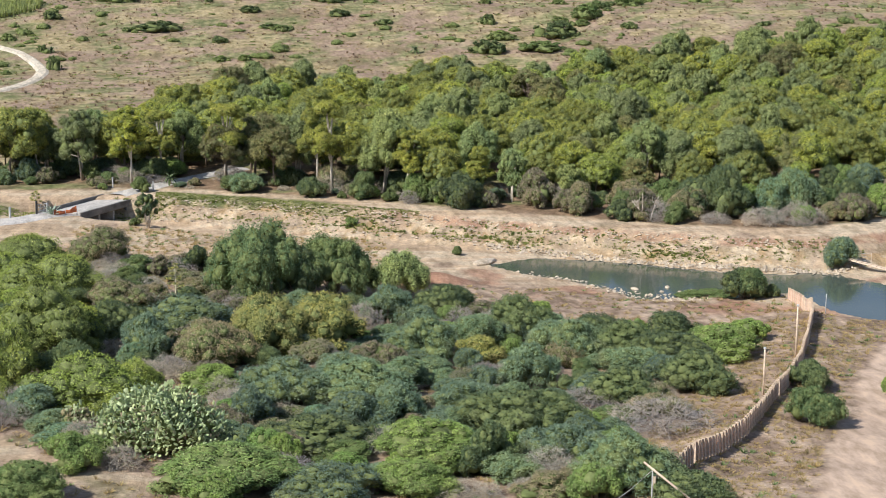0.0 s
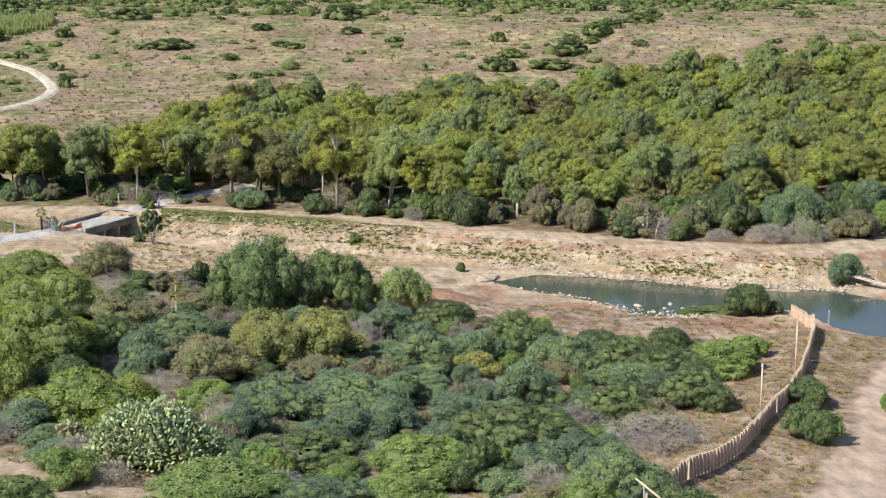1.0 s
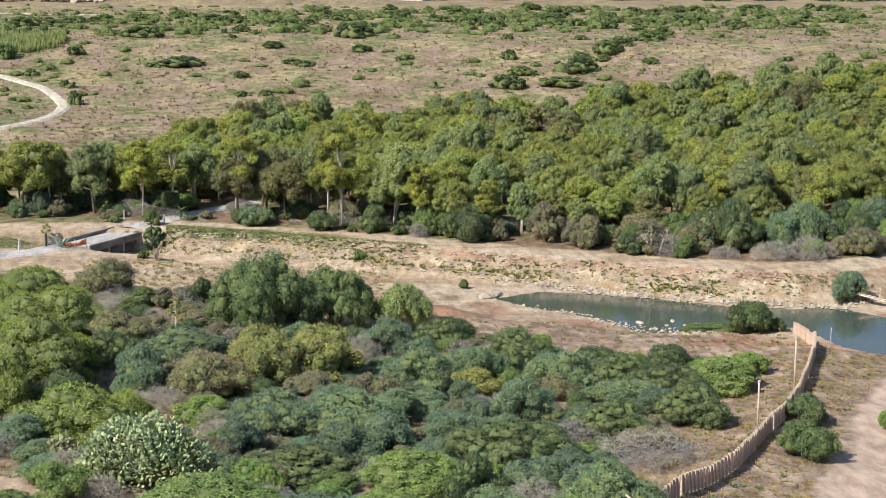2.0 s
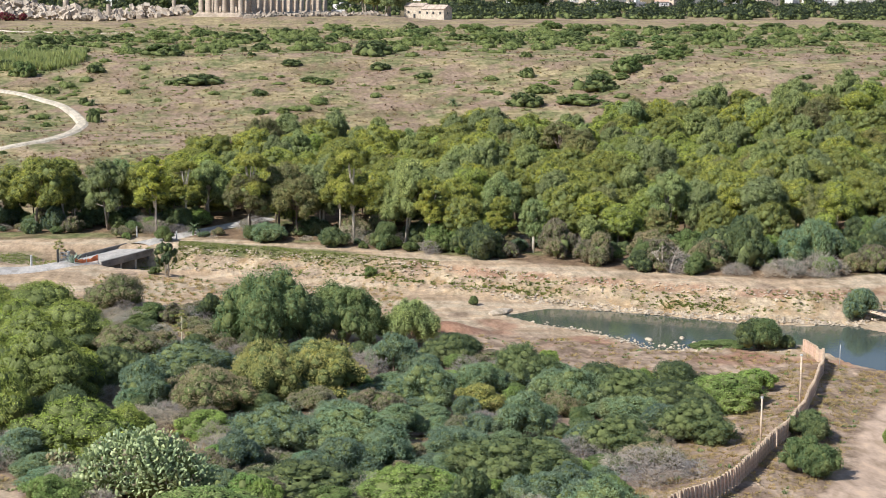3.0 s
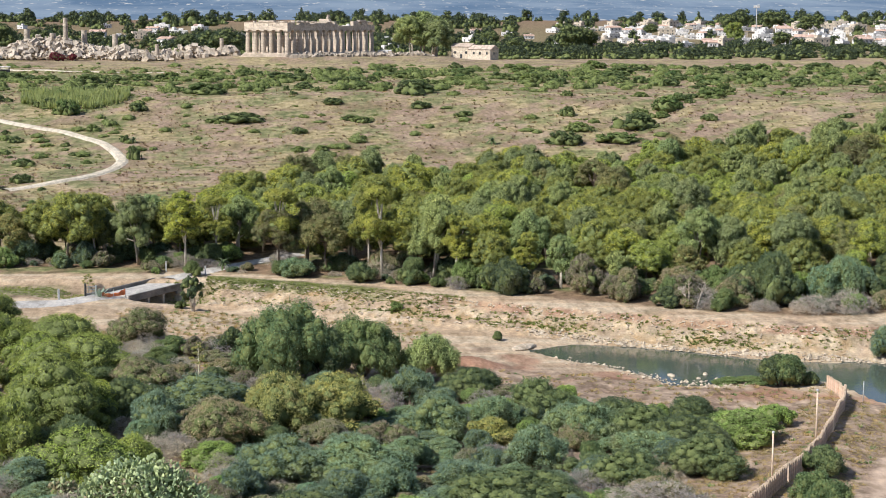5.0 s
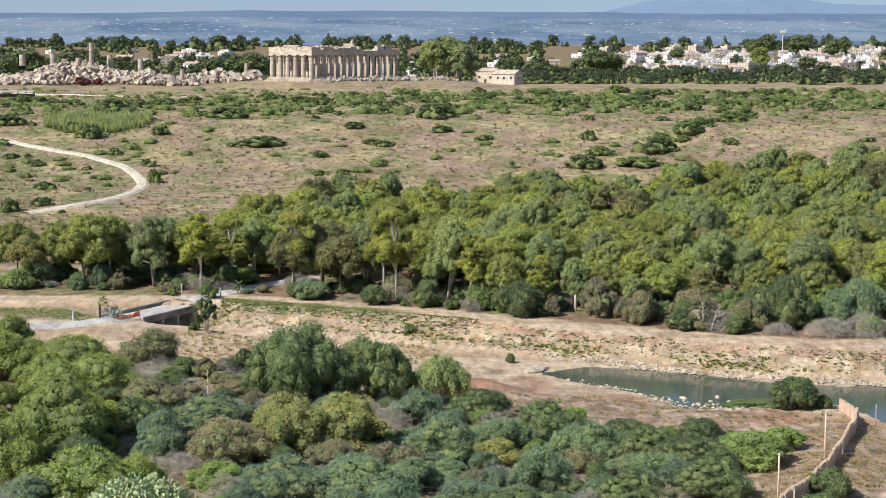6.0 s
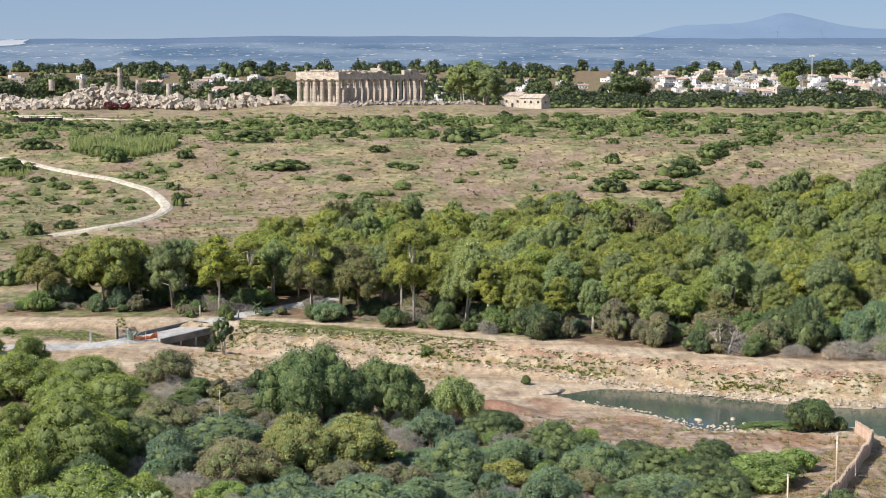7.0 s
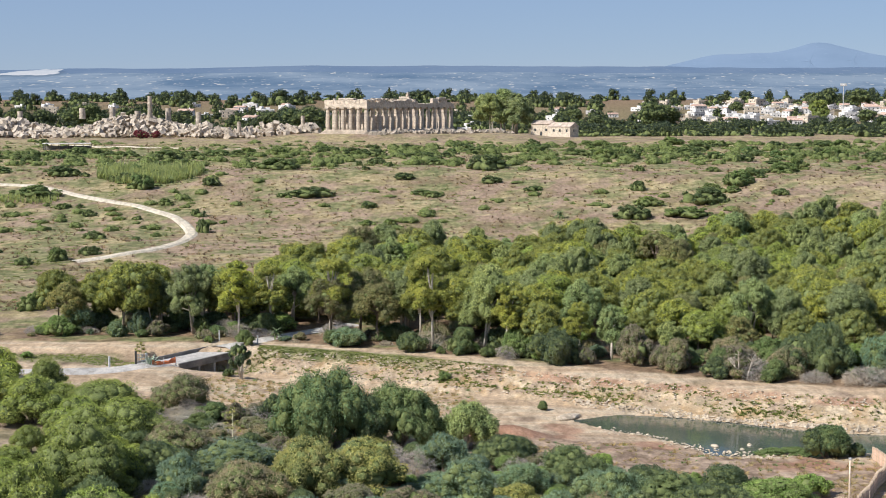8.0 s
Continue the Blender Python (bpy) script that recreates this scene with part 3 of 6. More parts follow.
def far_land():
    """The plain and low hills inland, then the mountain, as sheets that stand behind one another."""
    xs = np.linspace(-1, 1, 161)
    ys = np.linspace(2050, 4500, 60)
    Y, S = np.meshgrid(ys, xs, indexing="ij")
    X = S * 0.42 * Y
    Z = np.interp(Y, [2050, 2600, 3300, 3900, 4300, 4500], [36, 47, 64, 88, 109, 113]) + (2.2 * waves(X, Y, 420, 21) + 1.0 * waves(X, Y, 150, 22)) * smooth(2050, 2400, Y)
    Z = Z + smooth(4100, 4350, Y) * (8 * smooth(-900, -300, X) - 5 * smooth(200, 900, X) - 6 * smooth(-1000, -1300, X))
    n, m = X.shape
    i = np.arange(n * m).reshape(n, m)
    faces = np.stack([i[:-1, :-1], i[:-1, 1:], i[1:, 1:], i[1:, :-1]], -1).reshape(-1, 4)
    me = mesh_of("backdrop", np.stack([X, Y, Z], -1).reshape(-1, 3), faces, HAZED_PLAIN, True)
    me.materials.append(HAZED_HILL)
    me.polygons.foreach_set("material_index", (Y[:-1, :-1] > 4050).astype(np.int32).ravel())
    thing("backdrop", "farmland plain rising to low hills, haze painted in as glowing blue", "distant land", data=me, kind="structure")
    xs = np.linspace(300, 1700, 120)
    top = 116 + 46 * smooth(540, 800, xs) + 30 * np.exp(-((xs - 1060) / 95) ** 2) - 14 * smooth(1150, 1350, xs) + 1.5 * waves(xs, xs * 0, 120, 23)
    vs = [(x, 4860, z) for x, z in zip(xs, top)] + [(x, 4700, 60) for x in xs]
    k = len(xs)
    # The ridge's pale blue is haze painted into its glowing material.
    me = mesh_of("backdrop", vs, [(j, j + 1, k + j + 1, k + j) for j in range(k - 1)], HAZED_MOUNT, True)
    thing("backdrop", "mountain ridge far inland, haze painted in as a pale blue glow", "distant land", data=me, kind="structure")

    r = np.random.RandomState(61)
    vs = []
    for j in range(4):
        for i in range(9):
            y = 3800 + 125 * j * min(1.0, 0.4 + 0.25 * min(i, 8 - i)) + r.normal() * 8
            vs.append((-1010 + 17 * i + r.normal() * 3, y, float(np.interp(y, [3300, 3900, 4300], [64, 88, 109])) + 5 + r.normal()))
    fs = [(j * 9 + i, j * 9 + i + 1, j * 9 + i + 10, j * 9 + i + 9) for j in range(3) for i in range(8)]
    thing("backdrop", "quarry face in the hills, haze painted in as a pale glow", "distant land", data=mesh_of("backdrop", vs, fs, HAZED_QUARRY), kind="structure")


far_land()


# ---------------------------------------------------------------- plants
def shrub_lobes(seed, wide, high, n, flat=0.75):
    r = np.random.RandomState(seed)
    out = []
    for k in range(n):
        a, q = r.uniform(0, 6.283), math.sqrt(r.rand()) * (0.62 if k else 0)
        s = r.uniform(0.34, 0.5) * wide * 0.5 * (1.25 if not k else 1)
        h = high * (1 - 0.55 * q) * r.uniform(0.75, 1.0)
        rz = min(s * flat, h * 0.55)
        out.append((math.cos(a) * q * wide * 0.55, math.sin(a) * q * wide * 0.55, max(h - rz, rz * 0.55), s, s, rz))
    return out


PROTO = {}
BUSH = {"saltbush": "saltbush", "mastic": "mastic_bush", "bright": "low_bush", "acacia": "acacia_bush", "yellow": "yellow_bush", "olive": "dry_bush", "twig": "dead_bush", "heath": "heath_bush", "wine": "flowering_bush"}
LABEL = {
    "saltbush": "blue-green feathery scrub bush on dry soil", "mastic": "dense dark green mastic bush on dry soil", "bright": "low spreading fresh green bush on dry soil",
    "acacia": "bright green rounded acacia thicket", "yellow": "yellow-green bush with drying tips", "olive": "brownish green half-dry bush", "twig": "leafless grey tangle of dead twigs",
    "heath": "low dark green bush on straw-coloured heath", "wine": "wine-red flowering bush among the ruins"}


def make_shrub(kind, seed, wide=2.0, high=1.3, lobes=9, count=1400, size=0.085, **more):
    root = thing(BUSH[kind], LABEL[kind], "bush")
    L = shrub_lobes(seed, wide, high, lobes)
    part("foliage", leaf_mesh("foliage", foliage(L, count, size, seed, **more), LEAF[kind]), root)
    stems = []
    for l in L[:5]:
        e = Vector(l[:3])
        m = Vector((e.x * 0.35, e.y * 0.35, e.z * 0.45))
        stems.append(tube([(0.1 * e.x, 0.1 * e.y, -0.15), m, e], [0.05, 0.035, 0.015], 4))
    part("stem", mesh_of("stem", *joined(stems), STEM), root)
    return root


def make_tree(kind, seed):
    """pine: a leaning trunk under a broken, billowing crown; gum: pale forking trunks and hanging leaf masses; bushy: leafy almost to the ground."""
    r = np.random.RandomState(seed)
    names = {"pine": ("pine_tree", "Aleppo-like pine with a bare trunk and billowing green crown", "pine"),
             "gum": ("eucalyptus_tree", "eucalyptus with pale forked trunk and hanging grey-green leaves", "gum"),
             "tall": ("pine_tree", "tall thin pine with bare lower trunk and wispy crown", "pine"),
             "bushy": ("acacia_tree", "leafy acacia tree with a dense rounded crown", "acacia"),
             "dull": ("tamarisk_tree", "drab olive tamarisk with thinning lower branches", "drab"),
             "heath": ("broadleaf_tree", "dark dense broadleaf tree near the village", "far")}
    name, label, leaf = names[kind]
    root = thing(name, label, "tree")
    high = {"tall": 10.5, "pine": 9.0, "gum": 10.5, "bushy": 7.0, "dull": 9.0, "heath": 9.0}[kind]
    lean = r.uniform(-0.9, 0.9, 2)
    top = Vector((lean[0], lean[1], high * 0.72))
    lobes, limbs = [], []
    n = {"tall": 20, "pine": 22, "gum": 22, "bushy": 20, "dull": 16, "heath": 12}[kind]
    trunks = 2 if kind == "gum" else 1
    for k in range(trunks):
        o = Vector((0.35 * k, 0.2 * k, 0))
        t = top + Vector((0.9 * k, -0.5 * k, 0))
        limbs.append(tube([o + Vector((0, 0, -0.3)), o + Vector((t.x * 0.2 + r.normal() * 0.12, t.y * 0.2, high * 0.28)), o.lerp(t, 0.65) + Vector((r.normal() * 0.15, r.normal() * 0.15, 0)), t], [0.17, 0.13, 0.09, 0.05], 7))
    for k in range(n):
        a = 2.4 * k + r.uniform(-0.5, 0.5)
        q = math.sqrt((k + 0.3) / n)
        if kind in ("pine", "dull"):
            rad, z = q * 2.7, high * (0.88 - 0.40 * q ** 3 - r.uniform(0, 0.10))
            s = r.uniform(0.70, 1.25) * (1 if kind == "pine" else 0.85)
            sz = s * 0.95
        elif kind == "tall":
            rad, z = (0.25 + 0.75 * r.rand()) * 2.1, high * r.uniform(0.42, 0.97)
            rad *= 1.15 - 0.6 * z / high
            s = r.uniform(0.55, 0.95)
            sz = s * 0.6
        elif kind == "gum":
            rad, z = q * 2.3, high * (0.9 - 0.58 * q * r.uniform(0.3, 1.1))
            s = r.uniform(0.6, 1.0)
            sz = s * 1.25
        elif kind == "heath":
            rad, z = q * 2.9, high * (0.80 - 0.42 * q * r.uniform(0.2, 1.2))
            s = r.uniform(1.2, 1.9)
            sz = s * 0.8
        else:
            rad, z = q * 2.5, high * (0.86 - 0.62 * q * r.uniform(0.3, 1.1))
            s = r.uniform(0.75, 1.25)
            sz = s * 0.9
        c = Vector((lean[0] + math.cos(a) * rad, lean[1] + math.sin(a) * rad, max(z, sz)))
        lobes.append((c.x, c.y, c.z, s, s, sz))
        if k % 3 == 0 or kind in ("dull", "tall"):
            base = Vector((lean[0] * 0.6, lean[1] * 0.6, min(high * r.uniform(0.35, 0.62), c.z - 0.3)))
            limbs.append(tube([base, base.lerp(c, 0.55) + Vector((0, 0, 0.25)), c], [0.10, 0.06, 0.025], 5))
    part("trunk", mesh_of("trunk", *joined(limbs), PALE_BARK if kind in ("gum", "tall") else BARK, True), root)
    part("crown", leaf_mesh("crown", foliage([(*l[:3], l[3] * 1.22, l[4] * 1.22, l[5] * 1.22) for l in lobes], 17000, 0.068, seed, rough=0.17, puffs=120, puff=(0.34, 0.62), lean=0.85, long=1.35, core=0.5 if kind in ("tall", "dull", "heath") else 0.68, hang=0.5 if kind == "gum" else 0.25, droop=0.3 if kind == "gum" else 0.0), LEAF[leaf]), root)
    return root


def grow(kind, maker, variants, x, y, wide=1.0, high=1.0, turn=None, group="", sink=0.05, z=None):
    """Plants one of the variants of a kind; the first of each is the original, later ones are copies."""
    k = RNG.randrange(variants)
    key = (kind, k)
    z = float(ground(x, y)) - sink if z is None else z
    m = Matrix.Translation((x, y, z)) @ Euler((0, 0, RNG.uniform(0, 6.283) if turn is None else turn)).to_matrix().to_4x4() @ Matrix.Diagonal((wide, wide, high, 1))
    if key not in PROTO:
        ob = PROTO[key] = maker(kind, k)
        ob.matrix_basis = m
        if group:
            tagged(ob, group=group)
        return ob
    ob = PROTO[key]
    keep = ob.scale.copy()
    ob.scale = (1, 1, 1)
    c = copy_thing(ob, m)
    ob.scale = keep
    if group:
        tagged(c, group=group)
    return c


RNG = random.Random(7)


def bush_maker(kind, k):
    """Bushes by kind; broad ones carry more and finer leaves."""
    kind, _, broad = kind.partition(" ")
    many, fine, tufts = (19500, 0.58, 170) if broad else (13500, 0.80, 80)
    more = dict(count=many, puffs=tufts, brush=0.42)
    if kind == "bright":
        return make_shrub(kind, 60 + k, lobes=16 if broad else 10, size=0.026 * fine, puff=(0.24, 0.42), lean=0.8, **more)
    if kind == "acacia":
        return make_shrub(kind, 80 + k, high=1.45, lobes=16 if broad else 11, size=0.027 * fine, puff=(0.34, 0.6), hang=0.3, lean=0.85, **more)
    if kind == "saltbush":
        return make_shrub(kind, 100 + k, lobes=14 if broad else 10, size=0.023 * fine, long=1.9, puff=(0.3, 0.5), rough=0.16, lean=0.9, hang=0.3, **more)
    if kind == "yellow":
        return make_shrub(kind, 120 + k, high=1.5, lobes=16 if broad else 11, size=0.027 * fine, hang=0.4, puff=(0.3, 0.5), **more)
    if kind == "twig":
        return make_shrub(kind, 40 + k, high=1.0, lobes=12, count=9000, size=0.0075, long=8.0, rough=0.3, lean=1.2, hang=0.6, core=0, puffs=110, brush=0.5)
    return make_shrub(kind, 140 + k + len(kind), lobes=15 if broad else 10, size=0.026 * fine, puff=(0.3, 0.5), lean=0.85, **more)


def dome_lobes(seed, n):
    """A rounded cushion: one broad dome with lower ones leaning on it."""
    r = np.random.RandomState(seed)
    out = [(0, 0, 0.28, 0.72, 0.72, 0.70)]
    for k in range(n):
        a, q, w = 6.283 * k / n + r.uniform(-0.4, 0.4), r.uniform(0.45, 0.72), r.uniform(0.30, 0.48)
        out.append((math.cos(a) * q, math.sin(a) * q, 0.16, w, w, r.uniform(0.34, 0.62)))
    return out


def heath_maker(kind, k):
    root = thing(BUSH["heath"], LABEL["heath"], "bush")
    part("foliage", leaf_mesh("foliage", foliage(dome_lobes(200 + k, 6), 4200, 0.032, 200 + k, puffs=60, puff=(0.16, 0.28), lean=0.6, brush=0.12), LEAF["heath"]), root)
    part("stem", mesh_of("stem", *joined([tube([(0.1 * math.cos(a), 0.1 * math.sin(a), -0.15), (0.3 * math.cos(a), 0.3 * math.sin(a), 0.4)], [0.04, 0.015], 4) for a in (0.3, 2.2, 4.4)]), STEM), root)
    return root


def plant_many(name, label, shapes, leaf, spots):
    """Plants past counting, joined into one: shapes are (vertices, faces), spots are x, y, width and height factors."""
    r = random.Random(len(spots))
    vs, fs, k = [], [], 0
    heights = ground(*np.array([q[:2] for q in spots]).T)
    heart = []
    for x, y, w, h in spots:
        v, f, *leaves = shapes[r.randrange(len(shapes))]
        heart.append(np.arange(len(f)) >= (leaves[0] if leaves else len(f)))
        z = heights[len(vs)]
        a = r.uniform(0, 6.283)
        q = np.stack([(v[:, 0] * math.cos(a) - v[:, 1] * math.sin(a)) * w + x, (v[:, 0] * math.sin(a) + v[:, 1] * math.cos(a)) * w + y, v[:, 2] * h + z - 0.05], 1)
        vs.append(q)
        fs.append(f + k)
        k += len(v)
    me = mesh_of(name, np.concatenate(vs), np.concatenate(fs), leaf, True)
    me.materials.append(SHADE_HEART)
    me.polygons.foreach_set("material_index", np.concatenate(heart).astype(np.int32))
    thing(name, label, "plants", data=me, kind="stuff")


def tuft_shape(seed, blades, wide, high, width=0.12):
    """A tussock: a fan of blades."""
    r = np.random.RandomState(seed)
    vs, fs = [], []
    for k in range(blades):
        a, lean = r.uniform(0, 6.283), r.uniform(0.15, 1.0)
        d = np.array([math.cos(a) * lean * wide, math.sin(a) * lean * wide, high * r.uniform(0.6, 1.1) * (1.1 - 0.5 * lean)])
        s = np.array([-math.sin(a), math.cos(a), 0]) * width * r.uniform(0.6, 1.4)
        o = np.array([math.cos(a), math.sin(a), 0]) * wide * 0.15
        vs += [o - s, o + s, o + d * 0.6 + s * 0.8 + (0, 0, high * 0.1), o + d]
        fs.append((4 * k, 4 * k + 1, 4 * k + 2, 4 * k + 3))
    return np.array(vs), np.array(fs)

# ---------------------------------------------------------------- the scrub on this side of the river: x, y, width, height
SCRUB_ACACIA = [
    (-40.5, 202.7, 9.5, 4.0), (-34.9, 188.2, 7.6, 4.3), (-38.9, 186.1, 8.1, 3.9), (-34.2, 160.1, 9.2, 5.8), (-35.7, 146.6, 6.0, 4.8),
    (-28.4, 139.2, 8.5, 3.9), (-24.6, 142.6, 4.8, 2.8), (-41.7, 194.0, 6.5, 3.6), (-30.6, 164.4, 5.0, 3.2),
]
SCRUB_OLIVE = [
    (-32.2, 213.3, 7.8, 4.5), (-28.9, 183.2, 7.4, 3.6), (-18.4, 157.9, 8.0, 4.4), (14.9, 156.6, 4.3, 2.6), (-2.9, 156.8, 5.3, 3.1),
    (-8.6, 159.1, 4.8, 2.6), (5.7, 113.1, 5.2, 1.9),
]
SCRUB_MASTIC = [
    (-20.8, 209.4, 4.2, 3.1), (-28.5, 166.3, 7.3, 4.6), (-30.7, 148.7, 5.6, 4.2), (6.8, 184.4, 6.8, 3.6), (12.8, 171.2, 7.6, 4.2),
    (19.8, 164.8, 6.2, 3.0), (24.8, 145.3, 6.6, 3.5), (6.7, 131.9, 8.6, 3.7), (2.5, 120.5, 4.6, 3.8), (-10.1, 127.8, 8.7, 2.7),
    (14.7, 110.8, 5.9, 2.7), (34.6, 143.6, 4.0, 2.6), (31.2, 131.0, 4.6, 3.4), (44.2, 193.3, 5.1, 3.3), (-15.0, 158.9, 4.3, 2.6),
    (21.4, 159.4, 7.2, 3.7), (25.0, 156.1, 6.5, 3.2), (17.2, 140.8, 6.4, 3.3), (14.7, 145.4, 5.0, 2.4), (27.8, 166.8, 5.8, 2.8),
]
SCRUB_SALTBUSH = [
    (-21.1, 173.1, 9.3, 3.4), (0.0, 178.1, 6.0, 4.1), (2.2, 160.0, 7.0, 3.9), (15.9, 159.7, 7.1, 4.2), (10.1, 148.3, 5.6, 3.7),
    (-6.5, 142.8, 9.6, 4.0), (-12.3, 141.7, 8.1, 3.9), (-3.3, 135.1, 5.1, 3.4), (-6.6, 133.9, 5.5, 3.1), (8.3, 122.7, 6.0, 3.1),
    (10.9, 113.5, 6.8, 3.7), (-9.6, 113.5, 7.0, 2.8), (-24.4, 159.0, 5.4, 4.2), (-15.2, 134.3, 4.6, 3.1), (8.0, 166.2, 5.7, 3.3),
    (-1.2, 147.4, 5.5, 2.9), (2.7, 138.4, 5.2, 2.8), (22.4, 147.2, 4.6, 2.5), (-32.1, 135.2, 5.5, 2.7), (6.0, 147.9, 4.1, 2.5),
    (20.7, 153.5, 5.3, 2.3), (3.5, 118.9, 5.0, 2.0),
]
SCRUB_YELLOW = [
    (-12.8, 164.2, 7.7, 5.3), (-7.2, 166.1, 8.4, 4.9), (6.9, 158.0, 4.9, 2.6),
]
SCRUB_BRIGHT = [
    (31.4, 159.7, 8.4, 3.2),
    (-1.5, 123.0, 8.0, 3.3), (-16.9, 115.9, 11.1, 2.9), (-28.1, 121.2, 5.0, 2.8), (-30.3, 112.7, 6.3, 2.8), (8.6, 111.4, 4.7, 2.7),
    (-4.0, 115.3, 6.4, 2.5), (-18.0, 147.4, 5.5, 2.4), (35.9, 165.9, 4.7, 2.3),
]
SCRUB_TWIG = [
    (18.2, 131.6, 7.8, 2.8), (-24.6, 121.3, 3.1, 1.9), (-0.1, 114.2, 4.8, 1.5), (-34.4, 132.7, 4.1, 2.7), (-3.1, 175.6, 4.1, 3.4),
    (-0.9, 160.6, 3.3, 2.1), (-22.1, 151.8, 4.1, 2.5), (-13.7, 120.3, 5.8, 2.0), (-4.9, 127.3, 5.3, 1.7),
]
for kind, rows in (("acacia", SCRUB_ACACIA), ("olive", SCRUB_OLIVE), ("mastic", SCRUB_MASTIC), ("saltbush", SCRUB_SALTBUSH), ("yellow", SCRUB_YELLOW), ("bright", SCRUB_BRIGHT), ("twig", SCRUB_TWIG)):
    for x, y, w, h in rows:
        grow(kind + " broad" if w > 6.2 else kind, bush_maker, 2 if w > 6.2 else 4, x, y, w * 0.52, h / 1.25, group="scrub by the river")


# ---------------------------------------------------------------- more scrub between the named bushes
def fill_scrub():
    r = random.Random(17)
    taken = [(x, y, w) for rows in (SCRUB_ACACIA, SCRUB_OLIVE, SCRUB_MASTIC, SCRUB_SALTBUSH, SCRUB_YELLOW, SCRUB_BRIGHT, SCRUB_TWIG) for x, y, w, h in rows] + [(-21.7, 125.0, 12), (-15.5, 128, 6), (-22, 156, 6)]
    n = 0
    for _ in range(9000):
        y = r.uniform(104, 212)
        x = r.uniform(-44, 34)
        edge = np.interp(y, [100, 112, 127, 143, 160, 176, 186, 195, 212], [12, 12, 18, 24, 30, 24, 10, -17, -21])
        low = np.interp(y, [104, 118, 125, 140], [-34, -10, -40, -44])
        if x > edge - 1 or x < low or float(off_line(np.array(x), np.array(y), FOOT_PATH)) < 3 or (y < 112 and x > 2) or (y > 178 and -18 < x < 6 and r.random() < 0.6):
            continue
        w = r.uniform(2.2, 4.6)
        if any((x - a) ** 2 + (y - b) ** 2 < (0.25 * (w + c)) ** 2 for a, b, c in taken):
            continue
        taken.append((x, y, w))
        p = r.random()
        left = x < -26 and y > 135
        if y > 182 and x > -34:
            p = 0.62 + 0.38 * p
        kind = ("acacia" if p < 0.6 else "mastic" if p < 0.8 else "twig") if left else "saltbush" if p < 0.38 else "bright" if p < 0.55 else "mastic" if p < 0.68 else "olive" if p < 0.84 else "twig"
        if y < 126 and not left:
            kind = "bright" if p < 0.5 else "olive" if p < 0.68 else "twig" if p < 0.84 else "saltbush"
        grow(kind, bush_maker, 4, x, y, w * 0.6, r.uniform(1.2, 2.5) / 1.3, group="scrub by the river")
        n += 1
        if n > 290:
            break
    for x, y, w, h, kind in ((61.2, 209, 5.0, 3.6, "saltbush"), (-46, 207, 7, 3.0, "acacia"), (-41, 211, 6, 3.0, "acacia"), (-58, 221, 8, 4.6, "acacia"), (-51, 219, 6, 3.6, "acacia"), (-63, 227, 8, 4.6, "acacia"), (-54, 208, 8, 4, "acacia"), (-48, 199, 8, 4.5, "acacia"), (-60, 246, 2.0, 1.0, "bright"),
                             (-30, 239, 1.6, 1.4, "mastic"), (-30.5, 262.5, 3.0, 2.2, "mastic"), (-36.3, 264.8, 1.6, 1.2, "bright"), (41.2, 141.0, 2.0, 1.9, "bright"), (-26, 196, 4, 2.2, "twig"), (-18, 190, 4, 2.0, "olive"), (-20, 196, 3.5, 2.2, "twig"), (-9, 187, 5, 2.4, "saltbush"),
                             (-3, 188, 4, 2.2, "mastic"), (-15, 184, 5, 2.5, "olive"), (13, 222, 1.6, 1.2, "mastic"), (0, 240.8, 2.0, 1.4, "bright"), (41, 196.5, 5.5, 0.7, "bright"), (43.6, 193.5, 5.2, 4.2, "mastic"), (47.0, 193.5, 2.4, 1.8, "mastic"), (38, 195, 4, 0.8, "bright"), (-79, 281, 6, 3.2, "saltbush"), (-74, 273, 5, 2.6, "mastic"), (-87, 286, 7, 3.6, "mastic")):
        grow(kind, bush_maker, 4, x, y, w / 2.0, h / 1.3, group="scrub by the river")


fill_scrub()


# ---------------------------------------------------------------- the wood beyond the river
def tree_maker(kind, k):
    return make_tree(kind, 300 + 17 * k + len(kind))


